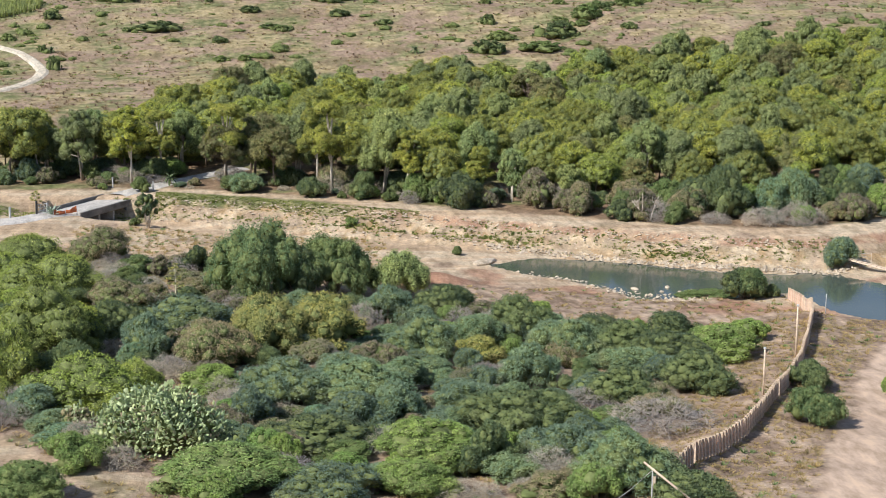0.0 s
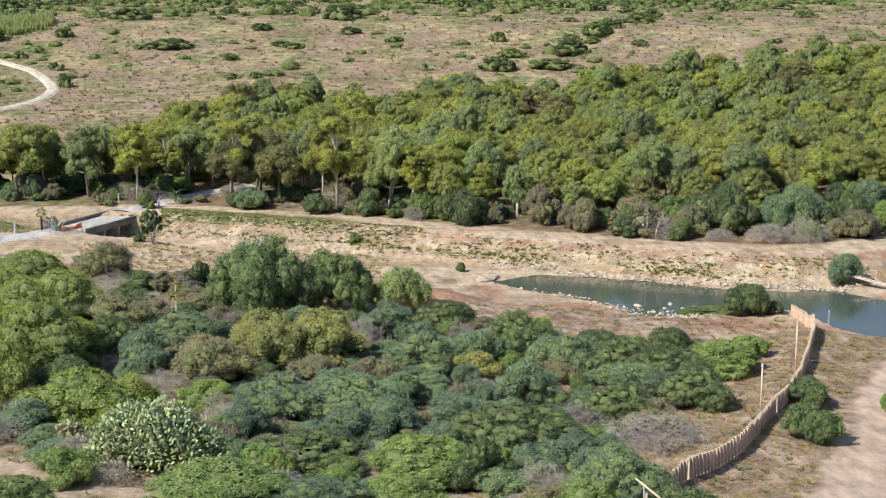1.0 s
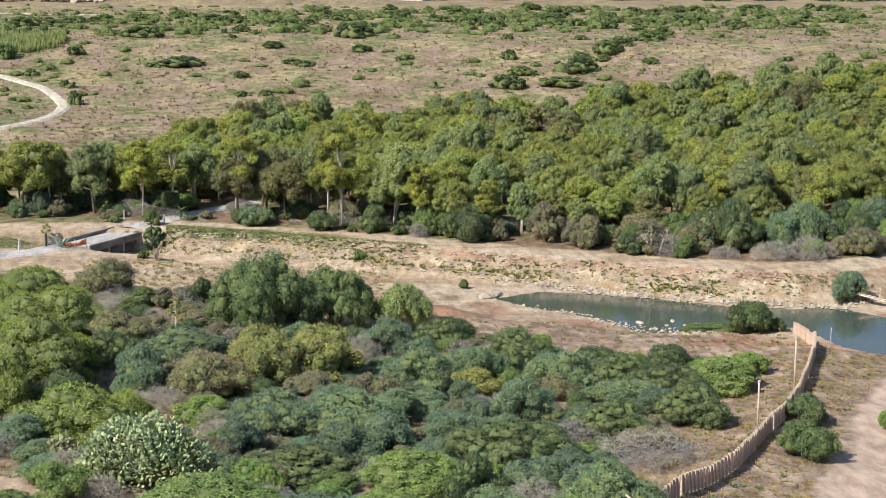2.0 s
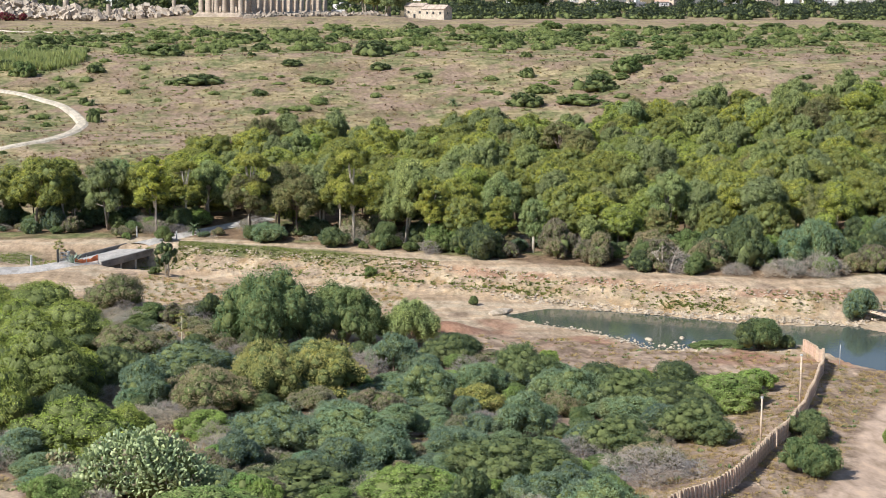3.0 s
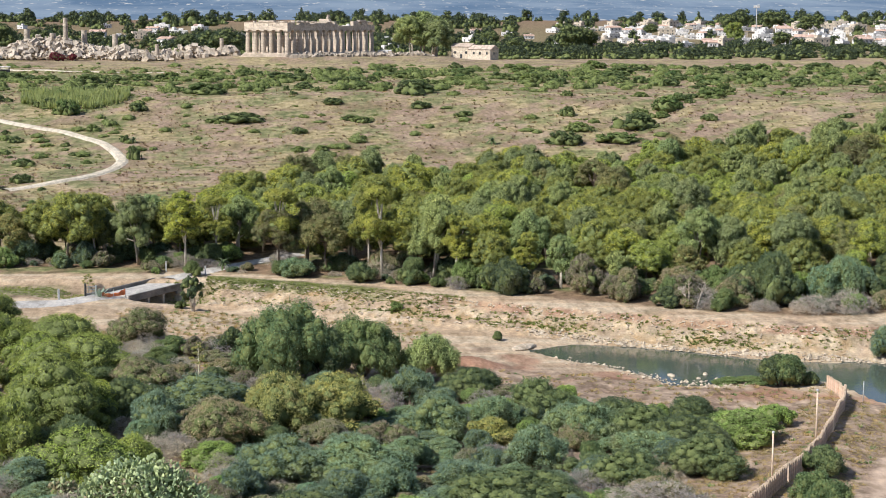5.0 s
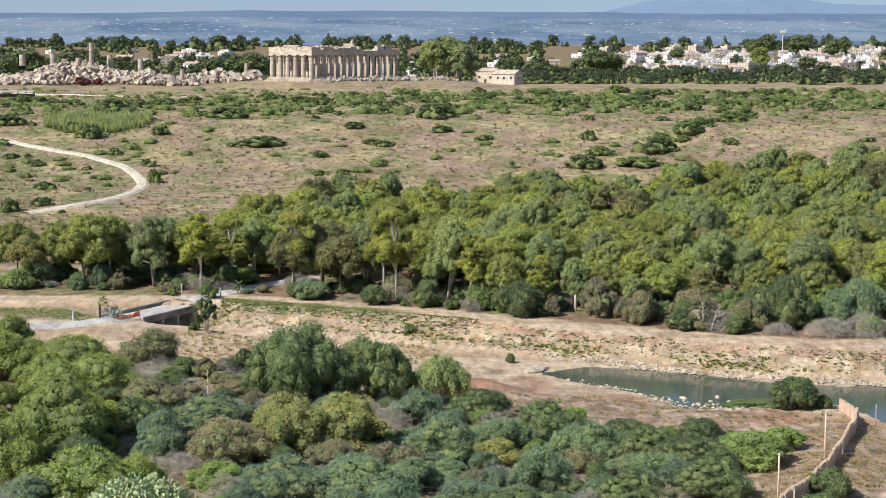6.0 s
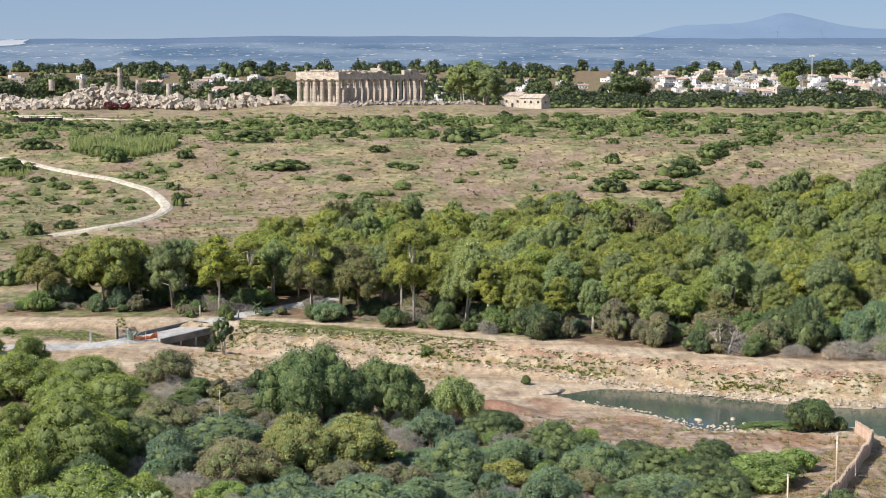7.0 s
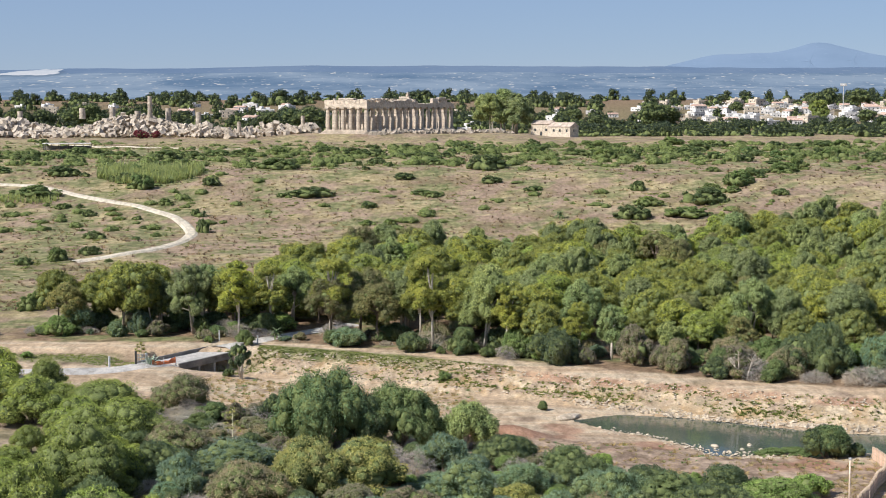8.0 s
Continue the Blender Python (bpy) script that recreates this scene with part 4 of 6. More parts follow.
def plant_wood():
    r = random.Random(3)
    for i in range(-16, 34):
        for j in range(0, 30):
            x = i * 6.3 + (3.1 if j % 2 else 0) + r.uniform(-2.3, 2.3)
            y = 246 + j * 5.9 + r.uniform(-2.0, 2.0)
            u = y - float(bank(x))
            if u < 9.5 or y > float(wood_edge(x)) - 2 or x < -66 or x > 0.40 * y - 6:
                continue
            if x < -40 and u < 15:
                continue
            if abs(x - np.interp(y, [262, 275, 300, 320], [-31, -23, -6, 4])) < 3.5 and y < 290:
                continue
            p = r.random()
            kind = "pine" if p < 0.56 else "bushy" if p < 0.74 else "gum" if p < 0.93 else "dull"
            size = r.uniform(0.72, 1.22) * (1.12 if u < 22 and x < 10 else 0.9)
            if u < 26 and x > 14:
                kind = "bushy" if p < 0.4 else "pine" if p < 0.8 else "gum"
                size = r.uniform(0.5, 0.8)
            if u < 19 and x < 26:
                kind = "tall" if p < 0.3 else "gum" if p < 0.58 else "dull" if p < 0.74 else "pine" if p < 0.88 else "bushy"
            if u > 85 and kind == "pine":
                kind = "pine" if r.random() < 0.7 else "bushy"
            grow(kind, tree_maker, 4, x, y, size * r.uniform(0.95, 1.22), size * r.uniform(0.95, 1.1), group="trees of the wood")
    for k in range(310):
        x = r.uniform(-66, 100)
        u = r.uniform(7.0, 21) if x < 12 else r.uniform(7.4, 26)
        y = float(bank(x)) + u + (5 if x < -40 else 0)
        if abs(x - np.interp(y, [262, 275, 300, 320], [-31, -23, -6, 4])) < 3.2 or x > 0.40 * y - 6:
            continue
        kind = r.choice(("mastic", "mastic", "saltbush", "olive", "twig", "bright"))
        w = (1.4 + 4.6 * r.random() ** 1.7) * (1.25 if x > 12 else 1)
        grow(kind, bush_maker, 4, x, y, w / 2, w * r.uniform(0.42, 0.66) * (1.1 if x > 12 else 1) * (0.7 if kind == "twig" else 1), group="undergrowth of the wood")


plant_wood()


# ---------------------------------------------------------------- the plateau: x, y, width, height of the bushes that stand out
HEATH = [
    (-3.0, 480.2, 7.1, 1.8), (25.3, 481.0, 6.3, 1.5), (69.3, 455.0, 11.9, 4.2), (61.6, 437.4, 12.8, 2.4), (48.8, 437.2, 10.0, 3.4), (54.0, 477.0, 5.5, 2.7),
    (81.8, 476.1, 10.9, 3.7), (97.8, 494.4, 9.7, 3.1), (104.4, 506.2, 6.6, 3.9), (-36.6, 479.4, 14.1, 2.7), (-11.4, 505.9, 7.4, 1.9), (14.0, 496.1, 7.3, 2.2),
    (-19.3, 438.5, 5.0, 1.4), (-13.5, 437.9, 4.3, 1.4), (-113.0, 478.4, 14.0, 3.0), (-85.8, 491.1, 8.0, 4.3), (-84.0, 374.0, 5.5, 2.9), (-72.2, 301.3, 5.9, 3.0),
    (-64.8, 449.5, 2.9, 2.0), (-59.8, 427.8, 4.2, 3.3), (-50.7, 528.8, 15.5, 3.3), (13.1, 528.7, 15.5, 4.1),
]


def track_gap(x, y):
    """Distance to the hill track, where it is near enough to matter."""
    return float(off_line(np.array(x), np.array(y), HILL_TRACK)) if x < -50 and y < 530 else 99


def plant_heath():
    r = random.Random(11)
    n = len(HEATH)
    for x, y, w, h in HEATH:
        grow("heath", heath_maker, 6, x, y, w / 2, h / 1.0, group="bushes of the heath")
    while n < 200:
        y = r.uniform(440, 760)
        x = r.uniform(-0.29, 0.32) * y
        p = 0.18 + 0.82 * float(smooth(510, 560, y)) * float(smooth(740, 660, y))
        if r.random() > p or (x < -20 and y > 650 and r.random() < 0.85) or (x < -60 and 615 < y < 670) or float(off_line(np.array(x), np.array(y), HILL_TRACK)) < 5 or y < float(wood_edge(x)) + 12:
            continue
        w = r.uniform(3.0, 11.5) * (1.0 if y > 540 else 0.7)
        grow("heath", heath_maker, 6, x, y, w / 2, r.uniform(1.0, 2.3) * (0.6 + w / 12), group="bushes of the heath")
        n += 1
    mats = []
    while len(mats) < 640:
        y = 425 + 330 * r.random() ** 1.2
        x = r.uniform(-0.30, 0.36) * y
        if y < float(wood_edge(x)) + 8 or float(off_line(np.array(x), np.array(y), HILL_TRACK)) < 4 or float(waves(np.array(x), np.array(y), 55, 71)) + r.gauss(0, 0.3) < (-0.6 if x < -60 else 0.2) - 0.5 * float(smooth(500, 580, y)):
            continue
        w = r.uniform(0.6, 2.8)
        mats.append((x, y, w, r.uniform(0.5, 1.3) * (0.5 + 0.3 * w)))
    while len(mats) < 1240:
        y = r.uniform(535, 735)
        x = r.uniform(-0.29, 0.33) * y
        if float(waves(np.array(x), np.array(y), 60, 73)) + 0.6 * float(waves(np.array(x), np.array(y), 21, 74)) + r.gauss(0, 0.55) < 0.35 + (1.5 if x < -20 and y > 640 else 0) + 0.9 * float(smooth(660, 730, y)) * (1.0 if x < 90 else 0.3) or (x < -60 and 615 < y < 670) or track_gap(x, y) < 5 or (abs(x + 20) < 60 and y > 735):
            continue
        w = 0.8 + 2.9 * r.random() ** 1.6
        mats.append((x, y, w, r.uniform(0.7, 1.3) * (0.6 + 0.42 * w)))
    flat = [foliage(dome_lobes(270 + k, 4), 420, 0.06, 270 + k, lean=0.6, brush=0.12, core=0.9) for k in range(5)]
    plant_many("heath_growth", "low green heath growth spread over the dry hill", flat, LEAF["heath"], mats)
    spots = []
    for k in range(300):
        a, y = r.uniform(0.075, 0.36), r.uniform(870, 1130)
        spots.append((a * y, y, r.uniform(3.5, 8.0), r.uniform(3.0, 6.0)))
    for k in range(340):
        a, y = r.uniform(-0.31, 0.10), r.uniform(915, 1400)
        spots.append((a * y, y, r.uniform(3.5, 7.5), r.uniform(3.5, 7.0)))
    for k in range(150):
        a, y = r.uniform(-0.32, 0.36), r.uniform(1650, 2060)
        spots.append((a * y, y, r.uniform(4, 15), r.uniform(4, 15)))
    for k in range(230):
        a, y = r.uniform(-0.30, 0.33), r.uniform(1000, 2050)
        if a > 0.11 and 1130 < y < 1850 and r.random() < 0.8:
            continue
        q = r.uniform(0.8, 1.5) * (1 + 0.4 * float(smooth(1300, 1800, y)))
        spots.append((a * y, y, 5 * q, 6 * q))
    shapes = [foliage(dome_lobes(210 + k, 5), 760, 0.05, 210 + k, puffs=18, puff=(0.25, 0.4), lean=0.6, brush=0.12, core=0.55) for k in range(5)]
    plant_many("hedge_growth", "dark green bushes and trees massed before the village", shapes, LEAF["far"], spots)
    tall = [(-0.232, 1010, 1.5), (-0.213, 1020, 1.7), (-0.203, 1015, 1.9), (-0.184, 1000, 1.7), (-0.176, 1010, 1.4), (-0.155, 1040, 1.1), (-0.10, 950, 1.4), (-0.087, 955, 1.7), (-0.077, 950, 1.8), (-0.018, 960, 2.0), (-0.012, 965, 1.8), (0.075, 1150, 1.3), (0.09, 1000, 1.1),
            (0.12, 1050, 1.9), (0.13, 1055, 1.7), (0.222, 1500, 2.2), (0.215, 1490, 1.9), (0.24, 1510, 2.2), (0.17, 1400, 1.2), (0.245, 1120, 1.3), (0.262, 1480, 2.0), (-0.245, 1000, 1.6), (-0.26, 1010, 1.7), (-0.06, 1060, 1.2)]
    for a, y, s in tall:
        grow("heath tree", lambda kind, k: make_tree("heath", 700 + k), 4, a * y, y, s * r.uniform(1.0, 1.25), s, group="trees round the village")
    for k in range(52):
        x, y = r.uniform(-132, -70), r.uniform(340, 470)
        if float(off_line(np.array(x), np.array(y), HILL_TRACK)) > 5:
            w = 1.6 + 4.5 * r.random() ** 1.9
            grow("heath", heath_maker, 6, x, y, w / 2, w * r.uniform(0.25, 0.42), group="bushes of the heath")
    for k in range(46):
        y = r.uniform(490, 610)
        x = r.uniform(-0.31, -0.15) * y
        if float(off_line(np.array(x), np.array(y), HILL_TRACK)) > 5:
            w = 3.0 + 7.0 * r.random() ** 1.5
            grow("heath", heath_maker, 6, x, y, w / 2, w * r.uniform(0.18, 0.32), group="bushes of the heath")
    for a, y, s in ((0.029, 896, 1.9), (0.036, 904, 2.1), (0.043, 900, 1.85), (0.040, 893, 1.6)):
        grow("gum", tree_maker, 5, a * y, y, s * 1.65, s * 1.12, group="tall trees by the temple")
    grow("bushy", tree_maker, 5, 0.218 * 1180, 1180, 2.0, 2.3, group="trees round the village")
    for a, y, w, h in ((-0.176, 826, 9, 5), (-0.166, 830, 5, 4)):
        grow("wine", lambda kind, k: make_shrub("wine", 230 + k, lobes=8, count=500, size=0.1), 1, a * y, y, w / 2, h / 1.3)


plant_heath()


def sow_grass():
    """Tussocks past counting on the hill, the banks and between the near bushes."""
    r = random.Random(41)
    green, straw, weeds, dry, bankg = [], [], [], [], []
    while len(green) < 3600:
        y = 300 + 420 * r.random() ** 1.3
        x = r.uniform(-0.30, 0.38) * y
        if y < float(wood_edge(x)) + 3 and x > -66 or track_gap(x, y) < 3 or y - float(bank(x)) < 12:
            continue
        if float(waves(np.array(x), np.array(y), 38, 61)) + 0.6 * float(waves(np.array(x), np.array(y), 13, 62)) + r.gauss(0, 0.35) > 0.35:
            q = 0.5 + 1.5 * r.random() ** 2.5
            green.append((x, y, q, q * r.uniform(0.35, 0.6)))
        else:
            q = r.uniform(0.7, 1.7)
            straw.append((x, y, q * 0.8, q * r.uniform(0.5, 0.9)))
    for k in range(7000):
        y = r.uniform(104, 238)
        x = r.uniform(-45, 50) if y < 200 else r.uniform(-38, 4)
        if y > 180 and float(shore(x, y)) < 2 or float(off_line(np.array(x), np.array(y), DIRT_ROAD)) < 5.8 or float(off_line(np.array(x), np.array(y), FOOT_PATH)) < 1.3:
            continue
        (dry if r.random() < 0.8 else weeds).append((x, y, r.uniform(0.5, 1.3), r.uniform(0.3, 0.9)))
    for k in range(2600):
        y = r.uniform(108, 176)
        x = np.interp(y, [108, 128, 147, 176], [20, 33, 42, 58]) - r.uniform(0, 17)
        if float(off_line(np.array(x), np.array(y), DIRT_ROAD)) > 5.5 + 1.2 * r.random():
            dry.append((x, y, r.uniform(0.5, 1.4), r.uniform(0.15, 0.5)))
    for k in range(1500):
        x = r.uniform(-34, 66)
        u = r.choice((-r.uniform(1, 3.5), -r.uniform(4.5, 8.0), -r.uniform(0.5, 9)))
        if float(waves(np.array(x), np.array(u * 2), 14, 66)) < -0.1:
            continue
        bankg.append((x, float(bank(x)) + u, r.uniform(0.4, 1.1), r.uniform(0.35, 0.8)))
    for k in range(1500):
        x = r.uniform(-10, 46)
        if float(waves(np.array(x), np.array(0.0), 16, 67)) + r.gauss(0, 0.4) > 0:
            bankg.append((x, float(bank(x)) - r.gauss(5.6, 1.1), r.uniform(0.4, 1.1), r.uniform(0.3, 0.7)))
    for k in range(2600):
        x = -28 + 38 * r.random() ** 1.3
        bankg.append((x, float(bank(x)) + r.uniform(-3.2, 3.0 - 0.06 * (x + 28)), r.uniform(0.4, 0.9), r.uniform(0.15, 0.35)))
    for k in range(2000):
        x = r.uniform(-84, -44)
        bankg.append((x, float(bank(x)) - r.uniform(3, 16), r.uniform(0.4, 1.0), r.uniform(0.2, 0.5)))
    low = [foliage(shrub_lobes(250 + k, 1.2, 0.5, 4), 22, 0.17, 250 + k, core=0) for k in range(4)]
    plant_many("weeds", "low green weeds dotted over the dry hill", low, LEAF["grass"], green[::3])
    plant_many("weeds", "olive grass tussocks over the dry hill", [tuft_shape(75 + k, 12, 0.7, 0.6, 0.08) for k in range(4)], LEAF["grass"], [q for i, q in enumerate(green) if i % 3])
    plant_many("dry_grass", "straw-coloured tussocks over the dry hill", [tuft_shape(70 + k, 11, 0.75, 0.6, 0.09) for k in range(4)], LEAF["straw"], straw[::2])
    plant_many("dry_grass", "brown dead grass over the dry hill", [tuft_shape(66 + k, 11, 0.75, 0.6, 0.09) for k in range(4)], LEAF["brown"], straw[1::2])
    plant_many("dry_grass", "dry straw and stalks between the near bushes", [tuft_shape(80 + k, 16, 0.5, 0.6, 0.03) for k in range(4)], LEAF["straw"], dry)
    plant_many("weeds", "green tufts between the near bushes", [tuft_shape(85 + k, 16, 0.5, 0.5, 0.05) for k in range(4)], LEAF["bright"], weeds)
    plant_many("bank_grass", "green and drying grass tufts on the river bank", [tuft_shape(90 + k, 14, 0.5, 0.5, 0.06) for k in range(4)], LEAF["grass"], bankg)
    reeds = []
    for k in range(1100):
        a, q = r.uniform(0, 6.283), math.sqrt(r.random())
        reeds.append((-87 + math.cos(a) * q * 16, 512 + math.sin(a) * q * 15, r.uniform(0.8, 1.3), r.uniform(2.0, 3.3)))
    for k in range(160):
        reeds.append((r.uniform(-122, -106), r.uniform(468, 476), r.uniform(0.7, 1.1), r.uniform(1.2, 2.0)))
    plant_many("reeds", "dense bright green reed bed on the hill", [tuft_shape(95 + k, 9, 0.45, 1.0, 0.10) for k in range(4)], LEAF["reed"], reeds)


sow_grass()


# ---------------------------------------------------------------- road and bridge
def lay_road(name, label, line, width, lift):
    thing(name, label, "road", data=mesh_of(name, *ribbon(line, width, lift, rough=0.03), ASPHALT), kind="structure")


lay_road("road", "pale worn road running up to the bridge", [(-90, 232), (-64, 232.5), (-52, 236), (-45, 241.5), (-40.1, 248.0)], 5.2, 0.16)
lay_road("road", "pale worn road leaving the bridge into the wood", [(-33.9, 259.6), (-29.5, 266.5), (-23, 275), (-15, 284.5)], 4.2, 0.16)


def build_bridge():
    root = thing("bridge", "small grey concrete road bridge over the dry channel", "bridge", -39.9, 248.0, 2.55, math.degrees(math.atan2(-6, 11.1)))
    bm = bmesh.new()
    box(bm, -2.5, 2.5, -0.6, 12.6, -0.75, 0, 0.04)
    part("deck", bm_mesh("deck", bm, CONCRETE), root)
    bm = bmesh.new()
    box(bm, -2.1, 2.1, -0.5, 12.5, 0.004, 0.05)
    part("road_surface", bm_mesh("road_surface", bm, ASPHALT), root)
    for side, mat, high in ((2.34, DARK_CONCRETE, 0.07), (-2.52, DARK_CONCRETE, 0.55)):
        bm = bmesh.new()
        box(bm, side, side + 0.22, -0.8 if side > 0 else -4.2, 12.8, -0.9, high, 0.03)
        part("parapet", bm_mesh("parapet", bm, mat), root, "dark stained concrete parapet")
    for y in (4.4, 8.2):
        bm = bmesh.new()
        box(bm, -2.3, 2.3, y - 0.25, y + 0.25, -2.9, -0.75, 0.05)
        part("pier", bm_mesh("pier", bm, CONCRETE), root)
    for y0, y1 in ((-1.4, 0.9), (11.4, 14.0)):
        bm = bmesh.new()
        box(bm, -2.45, 2.45, y0, y1, -3.0, -0.76, 0.05)
        part("abutment", bm_mesh("abutment", bm, DARK_CONCRETE), root)


build_bridge()


def build_gate():
    """The barrier at the road's end of the bridge: posts, a bar and mesh panels."""
    root = thing("gate", "weathered steel gate posts with mesh beside the bridge road", "gate", -44.0, 244.4, float(ground(-44.0, 244.4)), 28)
    for x, h in ((0, 2.0), (1.6, 1.6), (-3.9, 1.5)):
        part("post", box_mesh("post", DARK_STEEL if x == 0 else STEEL, x - 0.13, x + 0.13, -0.13, 0.13, -0.2, h), root)
    for z in (0.5, 1.0, 1.45):
        part("rail", box_mesh("rail", STEEL, 0.05, 1.6, -0.04, 0.04, z, z + 0.08, bevel=0.01), root)
    for k in range(7):
        part("bar", box_mesh("bar", STEEL, 0.2 + k * 0.2, 0.23 + k * 0.2, -0.03, 0.03, 0.1, 1.5, bevel=0), root)
    net = thing("barrier_net", "sagging orange plastic barrier net by the bridge", "barrier", -41.6, 243.8, float(ground(-41.6, 243.8)), 45)
    vs, fs = [], []
    for i in range(13):
        t = i / 12
        top = 0.9 - 0.45 * math.sin(t * 3.14) + 0.06 * math.sin(i * 2.1)
        vs += [(t * 4.2, 0.12 * math.sin(i * 1.3), 0.02), (t * 4.2, 0.12 * math.sin(i * 1.3), 0.05 + top * 0.45), (t * 4.2, 0.12 * math.sin(i * 1.3) + 0.08, top)]
    for i in range(12):
        fs += [(i * 3 + k, i * 3 + k + 1, i * 3 + k + 4, i * 3 + k + 3) for k in (0, 1)]
    me = part("net", mesh_of("net", vs, fs, ORANGE_NET), net)
    me.modifiers.new("solid", "SOLIDIFY").thickness = 0.02
    for x in (0, 2.1, 4.2):
        part("stake", box_mesh("stake", STEEL, x - 0.03, x + 0.03, -0.03, 0.03, -0.1, 1.05, bevel=0), net)
    for x, y, h in ((-34.9, 266.5, 1.7), (-28.6, 263.6, 1.4), (-31.6, 266.0, 1.2)):
        bm = bmesh.new()
        box(bm, -0.1, 0.1, -0.1, 0.1, -0.2, h, 0.02)
        box(bm, -0.13, 0.13, -0.13, 0.13, h - 0.12, h, 0.03)
        thing("bollard", "short grey roadside marker post", "post", x, y, float(ground(x, y)), data=bm_mesh("bollard", bm, STEEL), group="roadside posts")


build_gate()


# ---------------------------------------------------------------- the fence, poles and bank clutter
FENCE = [(12.4, 110.5), (17.7, 118.8), (23.8, 126.6), (27.2, 132.9), (32.0, 142.0), (35.6, 149.0), (41.3, 163.3), (45.0, 173.0), (47.5, 181.0), (48.6, 187.0), (48.4, 190.8)]


def build_fence():
    root = thing("fence", "long pale timber fence with red-brown boards down to the pond", "fence")
    post = box_mesh("post", POST_WOOD, -0.07, 0.07, -0.17, 0.06, -0.3, 1.62, bevel=0.015)
    board = box_mesh("board", BOARD_WOOD, -0.255, 0.255, -0.012, 0.012, 0.10, 1.56, bevel=0.005)
    rail = box_mesh("rail", POST_WOOD, -0.335, 0.335, -0.045, -0.02, 0.10, 0.28, bevel=0.005)
    walkd, step, k = 0.0, 0.66, 0
    r = random.Random(5)
    for (ax, ay), (bx, by) in zip(FENCE, FENCE[1:]):
        length = math.hypot(bx - ax, by - ay)
        turn = math.degrees(math.atan2(by - ay, bx - ax))
        while walkd < length:
            x, y = ax + (bx - ax) * walkd / length, ay + (by - ay) * walkd / length
            mx, my = x + (bx - ax) / length * step / 2, y + (by - ay) / length * step / 2
            z = float(ground(x, y))
            part("post", post, root, m=pose(x, y, z, r.uniform(-2, 2), r.uniform(-2, 2), turn))
            if k % 37 != 13:
                part("board", board, root, m=pose(mx, my, float(ground(mx, my)), r.uniform(-2, 2), 0, turn + r.uniform(-2, 2)))
                part("rail", rail, root, m=pose(mx, my, float(ground(mx, my)), 0, 0, turn))
            walkd += step
            k += 1
        walkd -= length


build_fence()


def pole(x, y, high, radius, label, mat, cap=True, z=None):
    root = thing("pole", label, "pole", x, y, float(ground(x, y)) if z is None else z)
    part("shaft", mesh_of("shaft", *tube([(0, 0, -0.3), (0.01, 0, high * 0.5), (0.02, 0.01, high)], [radius, radius * 0.95, radius * 0.85], 8), mat, True), root)
    if cap:
        part("cap", mesh_of("cap", *tube([(0.02, 0.01, high - 0.12), (0.02, 0.01, high + 0.04)], [radius * 1.5, radius * 1.4], 8), STEEL), root)


pole(29.2, 139.4, 4.2, 0.085, "tall pale timber pole standing beside the fence", POST_WOOD)
pole(36.9, 153.9, 5.3, 0.095, "tall pale timber pole standing beside the fence", POST_WOOD)
pole(50.6, 184.5, 2.3, 0.05, "thin grey stake at the edge of the pond", STEEL, False)
pole(-25.5, 288.0, 3.5, 0.08, "pale pole at the edge of the wood", POST_WOOD, False)


def build_broken_pole():
    root = thing("broken_pole", "broken pale pole fallen across a prop and wire", "pole", 12.6, 109.4, float(ground(12.6, 109.4)))
    part("beam", mesh_of("beam", *tube([(-1.1, 0.3, 2.9), (0.4, -0.6, 1.75), (2.6, -1.9, 0.1)], [0.075, 0.08, 0.09], 7), POST_WOOD, True), root)
    part("prop", mesh_of("prop", *tube([(-0.55, 0, -0.2), (-0.55, 0, 2.5)], [0.05, 0.045], 6), STEEL), root)
    part("wire", mesh_of("wire", *tube([(-0.55, 0, 2.4), (-2.0, 0.4, 0.9), (-3.1, 0.6, 0.0)], [0.02, 0.02, 0.02], 4), STEEL), root)


build_broken_pole()


def build_landing():
    """A slipway of planks with a net screen on the far bank."""
    x, y = 66.5, 205.5
    root = thing("landing", "sloping grey plank landing stage on the sandy bank", "landing", x, y, float(ground(x, y)) + 0.25, 60)
    for k in range(9):
        part("plank", box_mesh("plank", POST_WOOD, -0.55, 0.55, k * 0.62, k * 0.62 + 0.56, 0.1 + k * 0.12, 0.18 + k * 0.12, bevel=0.01), root)
    for s in (-0.5, 0.5):
        part("beam", mesh_of("beam", *tube([(s, -0.2, 0.0), (s, 5.7, 1.12)], [0.07, 0.07], 6), POST_WOOD), root)
    screen = thing("screen", "rusty wire screen on stakes beside the landing", "screen", x - 1.7, y + 2.6, float(ground(x - 1.7, y + 2.6)), 60)
    for k in range(4):
        part("stake", mesh_of("stake", *tube([(0, k * 1.3, -0.2), (0, k * 1.3, 2.0)], [0.05, 0.04], 5), POST_WOOD), screen)
    for z in (0.5, 1.0, 1.5, 1.9):
        part("wire", box_mesh("wire", STEEL, -0.015, 0.015, 0, 3.9, z, z + 0.03, bevel=0), screen)


build_landing()


